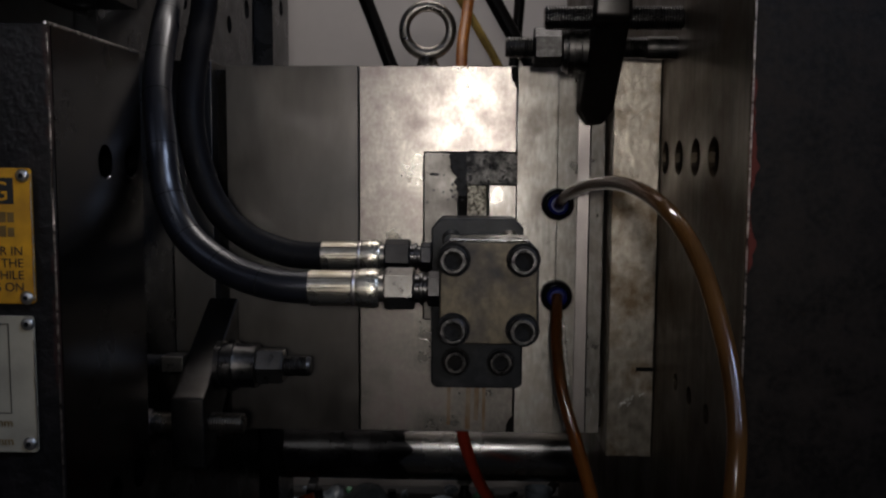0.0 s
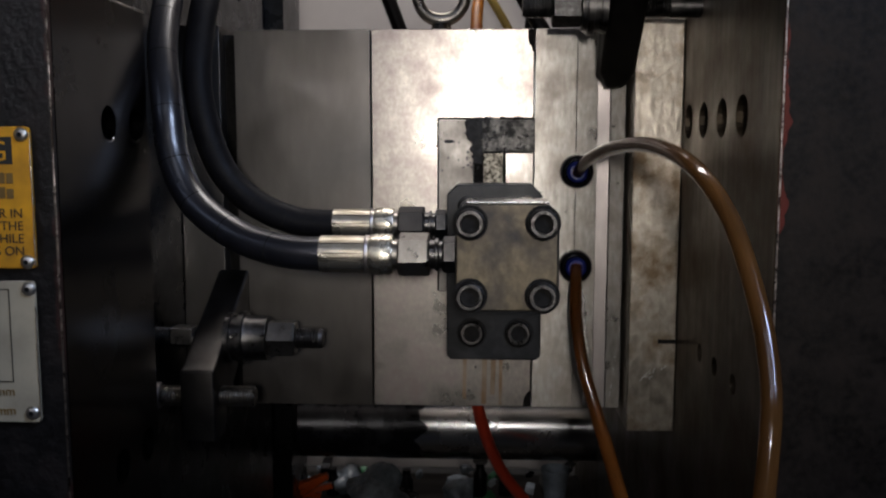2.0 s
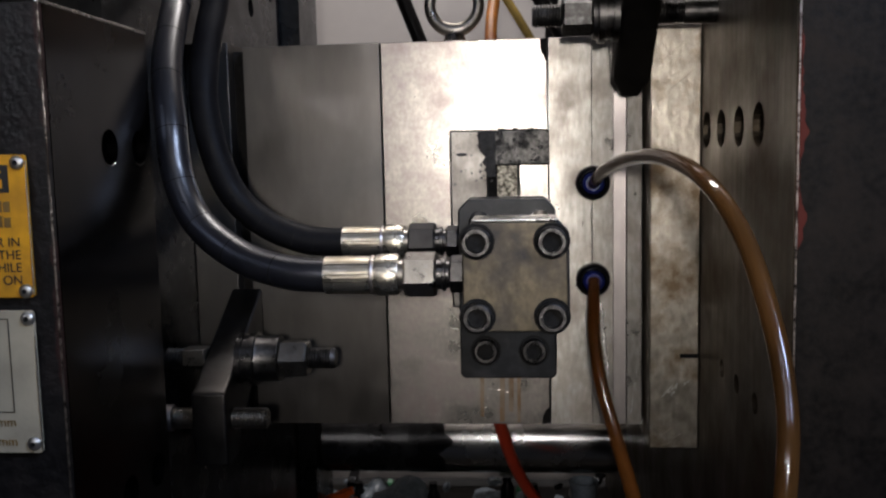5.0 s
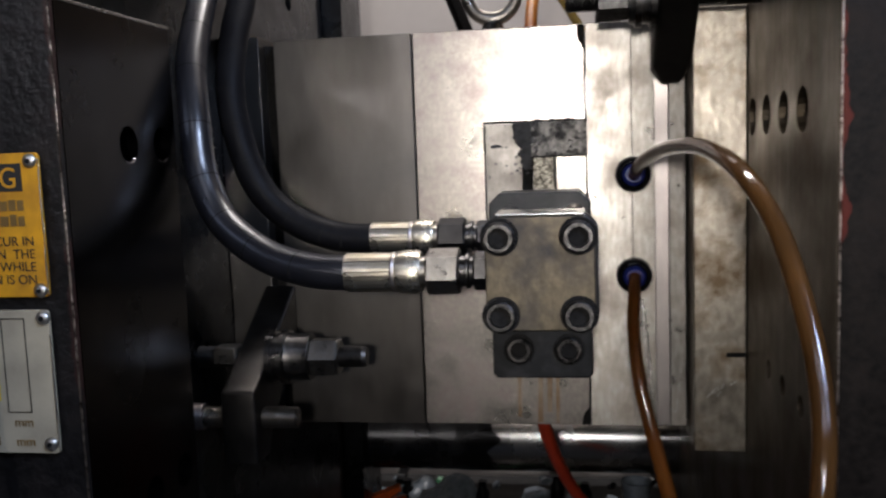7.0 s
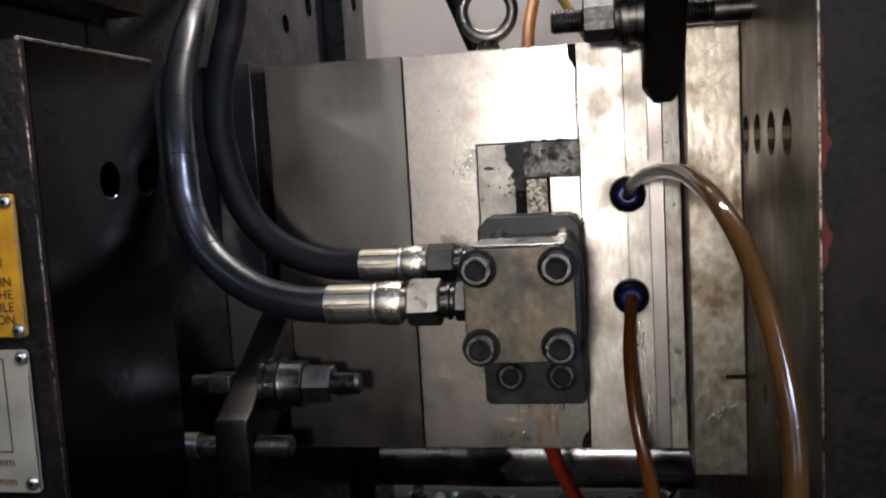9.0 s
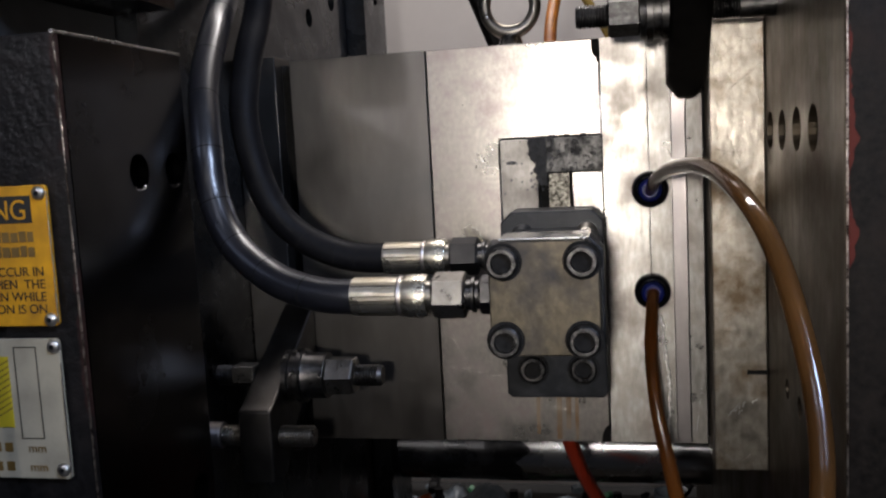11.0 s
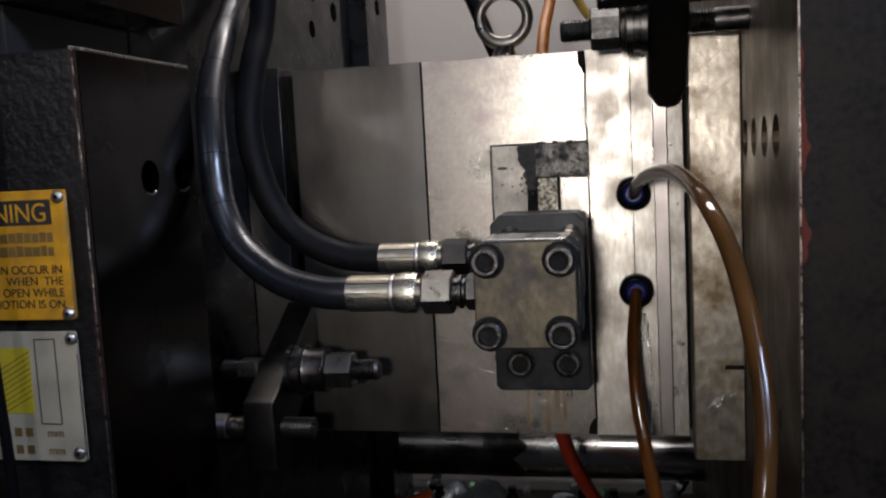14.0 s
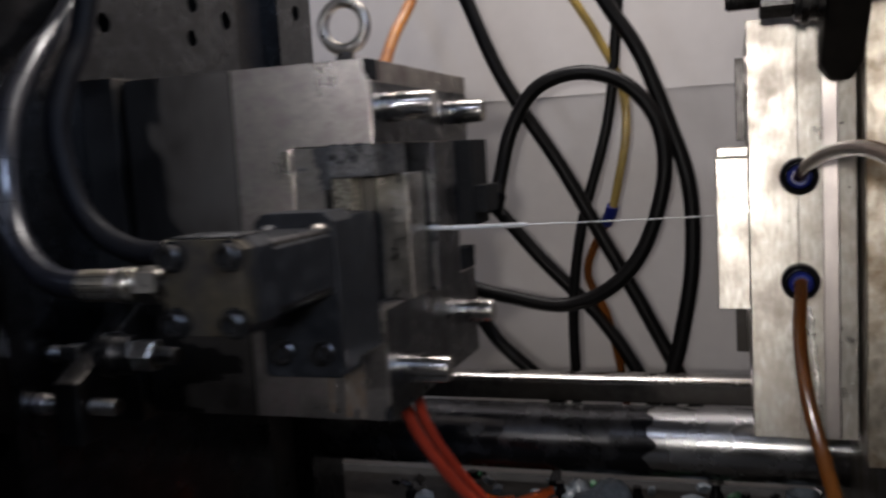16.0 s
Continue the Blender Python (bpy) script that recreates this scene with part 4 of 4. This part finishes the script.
hydraulic_hose((-0.192, 1.1475), -0.0475, [(-0.150, -0.186, 1.1485), (-0.181, -0.172, 1.156), (-0.2115, -0.156, 1.175), (-0.2275, -0.146, 1.203), (-0.2335, -0.138, 1.236),
               (-0.2430, -0.116, 1.275), (-0.2500, -0.078, 1.316), (-0.2585, -0.034, 1.349), (-0.2610, 0.005, 1.40), (-0.2590, 0.035, 1.50), (-0.25, 0.05, 1.65)],
               "thick black hydraulic hose with a zinc ferrule, curving upwards", NUT_STEEL, RUBBER)
hydraulic_hose((-0.086, 1.1555), -0.0573, [(-0.152, -0.086, 1.1562), (-0.167, -0.086, 1.159), (-0.190, -0.086, 1.169), (-0.210, -0.086, 1.187), (-0.222, -0.086, 1.212), (-0.2295, -0.085, 1.244),
               (-0.2315, -0.080, 1.27), (-0.2320, -0.065, 1.30), (-0.232, -0.040, 1.34), (-0.230, -0.02, 1.42), (-0.222, 0.0, 1.52), (-0.21, 0.02, 1.65)],
               "black hydraulic hose behind the other, ending in a dull nut", STEEL_DARK, RUBBER_DIMMED)


# ---- clamps ----
def mould_clamp(side, moves):
    """A strap clamp. side -1: on the moving platen, low; +1: on the fixed platen, high."""
    if side < 0:
        x0, x1, inward = -0.2435, -0.2190, 1
        tilt = [(-0.105, 1.002), (-0.105, 1.054), (-0.098, 1.0565), (-0.004, 1.112), (-0.004, 1.07), (-0.07, 1.02), (-0.08, 1.002)]
        by, bz, jy, jz = -0.066, 1.0695, -0.088, 1.0315
        c = thing("mould_clamp", (x0, -0.1, 1.0), "worn black steel strap clamp bolted to the moving platen", "clamp", "mould clamps", moves=moves)
    else:
        x0, x1, inward = 0.053, 0.0795, -1
        tilt = [(-0.105, 1.375), (-0.105, 1.322), (-0.098, 1.3195), (-0.0344, 1.263), (-0.022, 1.252), (-0.012, 1.262), (-0.012, 1.30), (-0.06, 1.35), (-0.08, 1.375)]
        by, bz, jy, jz = -0.064, 1.3065, -0.09, 1.3235
        c = thing("mould_clamp", (x0, -0.1, 1.25), "worn black steel strap clamp bolted to the fixed platen", "clamp", "mould clamps", moves=moves)
    strap = prism(tilt, "x", x0, x1, 0.0022 if side < 0 else 0.0034, seg=3)
    if side > 0:
        for v in strap.verts:
            v.co.x += ((x0 + x1) / 2 - v.co.x) * 0.6 * min(1.0, max(0.0, (1.2625 - v.co.z) / 0.0105))
    part("strap", strap, STEEL_DARK, c, "bevelled black strap", smooth=30)
    face = x1 if inward > 0 else x0
    way = (inward, 0, 0)
    part("washer", lathe((face, by, bz), way, [(0, 0.0185), (0.004, 0.0185), (0.0045, 0.017), (0.009, 0.017), (0.0095, 0.0195), (0.0135, 0.0195), (0.014, 0.0175), (0.017, 0.0165), (0.0301 if side < 0 else 0.0173, 0.0165)], 28), BOLT_BLACK, c, "stack of black washers", smooth=35)
    part("nut", hexagon((face + inward * (0.0300 if side < 0 else 0.0172), by, bz), way, 0.0205, 0.0245, turn=0.2), NUT_STEEL if side < 0 else BOLT_RIM, c, "worn hexagon nut")
    part("stud_tip", threads((face + inward * (0.0500 if side < 0 else 0.0375), by, bz), way, 0.0205, 0.0078), BOLT_BLACK, c, "threaded stud end", smooth=20)
    wall = -0.2735 if inward > 0 else 0.118
    back = abs(wall - (x0 if inward > 0 else x1))
    start = (x0 if inward > 0 else x1)
    part("stud", threads((start, by, bz), (-inward, 0, 0), back + 0.002, 0.0078), BOLT_BLACK, c, smooth=20)
    if inward > 0:
        part("jack_screw", threads((-0.194, jy, jz), (-1, 0, 0), 0.0715, 0.0076), NUT_STEEL, c, "threaded jack screw", smooth=20)
        part("jack_head", lathe((-0.2625, jy, jz), (-1, 0, 0), [(0, 0.0088), (0.0006, 0.0094), (0.0108, 0.0094)], 24), STEEL_BAND, c, "round worn jack screw head", smooth=35)
        part("stud_block", box(-0.2600, -0.2437, by - 0.008, by + 0.008, bz - 0.004, bz + 0.008, 0.0006), NUT_STEEL, c)
    else:
        part("jack_screw", threads((0.021, jy, jz), (1, 0, 0), 0.0955, 0.0085), BOLT_BLACK, c, "threaded jack screw", smooth=20)
        part("stud_shank", lathe((0.0965, by, bz), (1, 0, 0), [(0, 0.0082), (0.022, 0.0082)], 20), BOLT_BLACK, c, smooth=35)


mould_clamp(-1, True)
mould_clamp(1, False)


# ---- plastic strand drawn from the sprue as the mould opens ----
def strand():
    s = thing("plastic_strand", (0.008, 0.1, 1.153), "thin white strand of plastic drawn out of the sprue", "plastic strand", moves=True)
    part("thick_end", tube([(0.0075, 0.1, 1.153), (0.04, 0.1, 1.152), (0.08, 0.1, 1.1525), (0.108, 0.1, 1.153)], 0.0022, 10, 6), SPRUE, s, smooth=60)
    part("thread", tube([(0.105, 0.1, 1.153), (0.2, 0.1, 1.154), (0.305, 0.1, 1.156)], 0.0005, 8, 6), WHITE_PLASTIC, s, smooth=60)


strand()


# ---- hoses behind the mould ----
def rear_hoses():
    def hose(points, r, mat, label, cat="hose", moves=0.0):
        """Hoses with no share of the mould's travel of their own are dragged along late."""
        if not moves:
            points = [(x + 0.195, y, z) for x, y, z in points]
        h = thing("rear_hose", points[0], label, cat, "hoses behind the mould", moves=moves)
        if not moves:
            DRAGGED.append((h, Vector(points[0])))
        part("hose", tube(points, r, 14, 8), mat, h, smooth=60)
        return h
    hose([(-0.42, 0.62, 1.56), (-0.373, 0.62, 1.441), (-0.324, 0.62, 1.322), (-0.246, 0.62, 1.194), (-0.192, 0.62, 1.093), (-0.139, 0.62, 0.993), (-0.094, 0.62, 0.902), (-0.06, 0.62, 0.83)], 0.0105, CABLE, "black hose hanging across the rear guard")
    hose([(-0.325, 0.56, 1.155), (-0.322, 0.57, 1.18), (-0.305, 0.58, 1.247), (-0.265, 0.58, 1.303), (-0.201, 0.58, 1.319), (-0.14, 0.58, 1.297), (-0.1, 0.58, 1.241), (-0.095, 0.58, 1.164), (-0.125, 0.58, 1.072), (-0.173, 0.58, 1.017), (-0.239, 0.58, 0.992), (-0.322, 0.58, 1.005), (-0.381, 0.58, 1.022), (-0.43, 0.58, 1.06)], 0.0105, CABLE, "black hose coiled in a large loop")
    hose([(-0.25, 0.6, 1.56), (-0.169, 0.6, 1.416), (-0.125, 0.6, 1.343), (-0.09, 0.6, 1.249), (-0.063, 0.6, 1.154), (-0.062, 0.6, 1.044), (-0.08, 0.6, 0.94), (-0.094, 0.6, 0.883), (-0.1, 0.6, 0.82)], 0.011, CABLE, "black hose hanging in a long bow")
    hose([(-0.30, 0.64, 1.56), (-0.218, 0.64, 1.427), (-0.184, 0.64, 1.368), (-0.155, 0.64, 1.302), (-0.151, 0.64, 1.229), (-0.173, 0.64, 1.124)], 0.0065, AMBER_PALE, "pale yellow water tube behind the mould", "tube")
    hose([(-0.15, 0.64, 1.5), (-0.16, 0.64, 1.374), (-0.177, 0.64, 1.247), (-0.22, 0.64, 1.1), (-0.237, 0.64, 0.981), (-0.238, 0.64, 0.877), (-0.238, 0.64, 0.80)], 0.008, CABLE, "dark hose behind the mould")
    hose([(-0.185, 0.655, 1.106), (-0.217, 0.66, 1.03), (-0.19, 0.66, 0.96), (-0.172, 0.66, 0.873), (-0.165, 0.66, 0.80)], 0.0065, AMBER_DARK, "brown water tube behind the mould", "tube")
    hose([(-0.40, 0.66, 1.17), (-0.353, 0.66, 1.128), (-0.286, 0.66, 1.048), (-0.203, 0.66, 0.96), (-0.147, 0.66, 0.874), (-0.12, 0.66, 0.81)], 0.0105, CABLE, "black hose running down to the rail")
    hose([(-0.43, 0.6, 1.06), (-0.396, 0.6, 1.015), (-0.348, 0.6, 0.937), (-0.29, 0.6, 0.882), (-0.25, 0.6, 0.83)], 0.0105, CABLE, "black hose low behind the mould")
    hose([(-0.025, 0.28, 1.46), (-0.034, 0.23, 1.382), (-0.0385, 0.184, 1.34), (-0.039, 0.15, 1.305), (-0.039, 0.146, 1.300)], 0.0058, ORANGE_TUBE, "orange water tube rising from the mould top", "tube", 1.0)
    e = hose([(-0.33, 0.555, 1.13), (-0.327, 0.556, 1.145), (-0.325, 0.56, 1.156)], 0.013, BLACK_PLASTIC, "black hose fitting behind the mould", "hose fitting")
    f = hose([(-0.173, 0.64, 1.128), (-0.178, 0.645, 1.115), (-0.186, 0.655, 1.102)], 0.0095, BLUE, "blue tube coupling behind the mould", "tube coupling")
    red = thing("drain_tube", (-0.035, 0.155, 0.95), "red plastic drain tube under the mould", "tube", "drain tubes", moves=True)
    part("tube", tube([(-0.04, 0.14, 1.001), (-0.038, 0.147, 0.975), (-0.035, 0.155, 0.949), (-0.023, 0.185, 0.901), (-0.006, 0.21, 0.86), (0.02, 0.23, 0.82), (0.04, 0.25, 0.77)], 0.0062, 14, 8), RED_TUBE, red, smooth=60)
    two = thing("drain_tube", (-0.04, 0.19, 0.95), "second red plastic drain tube under the mould", "tube", "drain tubes", moves=True)
    part("tube", tube([(-0.041, 0.178, 1.001), (-0.039, 0.190, 0.963), (-0.0355, 0.198, 0.936), (-0.0230, 0.23, 0.885), (-0.005, 0.258, 0.84), (0.02, 0.28, 0.80), (0.04, 0.30, 0.76)], 0.0055, 14, 8), RED_TUBE, two, smooth=60)


rear_hoses()


# ---- litter in the tray ----
def litter():
    rng = random.Random(21)
    pile = "plastic litter in the tray"

    def bag(at, size, label):
        t = thing("plastic_bag", at, label, "plastic bag", pile)
        bm = bmesh.new()
        bmesh.ops.create_icosphere(bm, subdivisions=4, radius=1)
        for v in bm.verts:
            k = 0.80 + 0.45 * noise.noise(v.co * 1.3 + Vector(at) * 40) + 0.10 * noise.noise(v.co * 6 + Vector(at) * 9)
            v.co = Vector((v.co.x * size[0] * k, v.co.y * size[1] * k, max(v.co.z * size[2] * k, -size[2] * 0.55)))
        bmesh.ops.translate(bm, vec=at, verts=bm.verts)
        part("film", bm, FILM, t, smooth=70)

    bag((-0.176, 0.47, 0.736), (0.050, 0.045, 0.036), "crumpled blue-grey plastic film in the tray")
    bag((-0.060, 0.50, 0.728), (0.034, 0.030, 0.026), "crumpled clear plastic scrap in the tray")
    bag((-0.225, 0.53, 0.728), (0.030, 0.030, 0.026), "small crumpled plastic film scrap in the tray")

    cup = thing("plastic_cup", (0.068, 0.47, 0.712), "translucent plastic cup standing in the tray", "plastic cup", pile)
    part("wall", lathe((0.068, 0.47, 0.7125), (0, 0, 1), [(0, 0.0125), (0.03, 0.0155), (0.060, 0.0190), (0.061, 0.0196), (0.0625, 0.0196), (0.0625, 0.0180), (0.003, 0.0112)], 32), FILM, cup, smooth=50)
    for x, y, top, cap in ((-0.034, 0.47, 0.782, True), (-0.139, 0.52, 0.752, False), (0.002, 0.53, 0.748, False), (-0.245, 0.52, 0.752, False)):
        b = thing("black_bottle", (x, y, 0.712), "small black plastic bottle standing in the tray" if cap else "black plastic stub standing in the tray", "bottle", pile)
        part("body", lathe((x, y, 0.7125), (0, 0, 1), [(0, 0.0085), (0.001, 0.0095), (top - 0.728, 0.0095), (top - 0.722, 0.006), (top - 0.7135, 0.006)], 24), BLACK_PLASTIC, b, smooth=40)
        if cap:
            part("cap", lathe((x, y, top - 0.0005), (0, 0, 1), [(0, 0.0095), (0.001, 0.0105), (0.005, 0.0105), (0.006, 0.009)], 24), RIVET, b, "bright metal cap", smooth=40)

    def slab(bm, at, size, turn):
        tmp = box(-size[0], size[0], -size[1], size[1], -size[2], size[2], 0.0008)
        bmesh.ops.transform(tmp, matrix=pose(*at, *turn), verts=tmp.verts)
        return join(bm, tmp)

    def runner(at, label, bars):
        t = thing("plastic_runner", at, label, "plastic runner", pile)
        for dx, dz, long, turn in bars:
            part("bar", slab(None, (at[0] + dx, at[1] + rng.uniform(-0.02, 0.02), at[2] + dz), (long, 0.006, 0.0035), (rng.uniform(-15, 15), turn, rng.uniform(-25, 25))), ORANGE_PLASTIC, t)

    runner((-0.264, 0.440, 0.757), "bright orange moulded plastic runner in the tray", ((0, 0.008, 0.030, -20), (0.004, -0.006, 0.028, -8), (-0.012, -0.016, 0.026, 4), (0.010, 0.004, 0.020, -38), (0.0, -0.024, 0.032, 14), (0.006, -0.032, 0.026, -24), (-0.004, -0.039, 0.030, 3)))
    runner((-0.325, 0.435, 0.747), "tangled bright orange plastic runner in the tray", ((0, 0.004, 0.034, -12), (0.010, -0.008, 0.030, 6), (-0.016, -0.012, 0.024, -25), (0.020, 0.010, 0.022, 12), (0.0, -0.020, 0.034, 10), (0.004, -0.028, 0.030, -4)))

    def scrap(at, size, turn, mat, label):
        t = thing("plastic_part", at, label, "plastic part", pile)
        a, c, h = size
        bm = prism([(-a, -h), (a * 0.3, -h), (a * 0.4, -h * 0.2), (a, -h * 0.1), (a * 0.9, h * 0.7), (-a * 0.2, h), (-a, h * 0.4)], "y", -c, c, 0.0008)
        bmesh.ops.transform(bm, matrix=pose(*at, *turn), verts=bm.verts)
        part("moulding", bm, mat, t)

    scrap((-0.432, 0.47, 0.732), (0.013, 0.010, 0.012), (5, 4, 10), WHITE_PLASTIC, "white moulded plastic block in the tray")
    scrap((-0.379, 0.47, 0.724), (0.011, 0.010, 0.010), (-8, -6, 30), WHITE_PLASTIC, "white moulded plastic block in the tray")
    scrap((-0.399, 0.45, 0.722), (0.009, 0.008, 0.008), (10, 12, 20), LIME_PLASTIC, "lime moulded plastic scrap in the tray")
    for i in range(58):
        x, y = rng.uniform(-0.50, 0.10), rng.uniform(0.40, 0.60)
        mat, tint = rng.choice(((WHITE_PLASTIC, "white"), (FILM, "clear"), (FILM, "clear"), (GREEN_PLASTIC, "green"), (BLACK_PLASTIC, "black"), (BLACK_PLASTIC, "black"), (BLACK_PLASTIC, "black")))
        h = rng.uniform(0.004, 0.010)
        scrap((x, y, 0.714 + h + rng.uniform(0, 0.012)), (h * rng.uniform(0.8, 1.9), h * 0.7, h * 0.7), (rng.uniform(-35, 35), rng.uniform(-35, 35), rng.uniform(0, 90)), mat, tint + " moulded plastic scrap lying in the tray")


litter()


# ---- the opening of the mould ----
TRAVEL = [(0.0, 0.0), (14.8, 0.0), (14.9, -0.002), (15.0, -0.008), (15.1, -0.017), (15.2, -0.031), (15.3, -0.055), (15.4, -0.085), (15.5, -0.114),
          (15.6, -0.152), (15.7, -0.192), (15.8, -0.227), (15.9, -0.258), (16.0, -0.286)]

DRAG = [(0.0, 0.0), (15.25, 0.0), (15.4, -0.006), (15.5, -0.025), (15.6, -0.055), (15.7, -0.095), (15.8, -0.135), (15.9, -0.167), (16.0, -0.195)]


def motions():
    for ob, base in DRAGGED:
        walk(ob, [(t, pose(base.x + dx, base.y, base.z)) for t, dx in DRAG])
    for ob, base, share in MOVING:
        walk(ob, [(t, pose(base.x + dx * share, base.y, base.z)) for t, dx in TRAVEL])


motions()
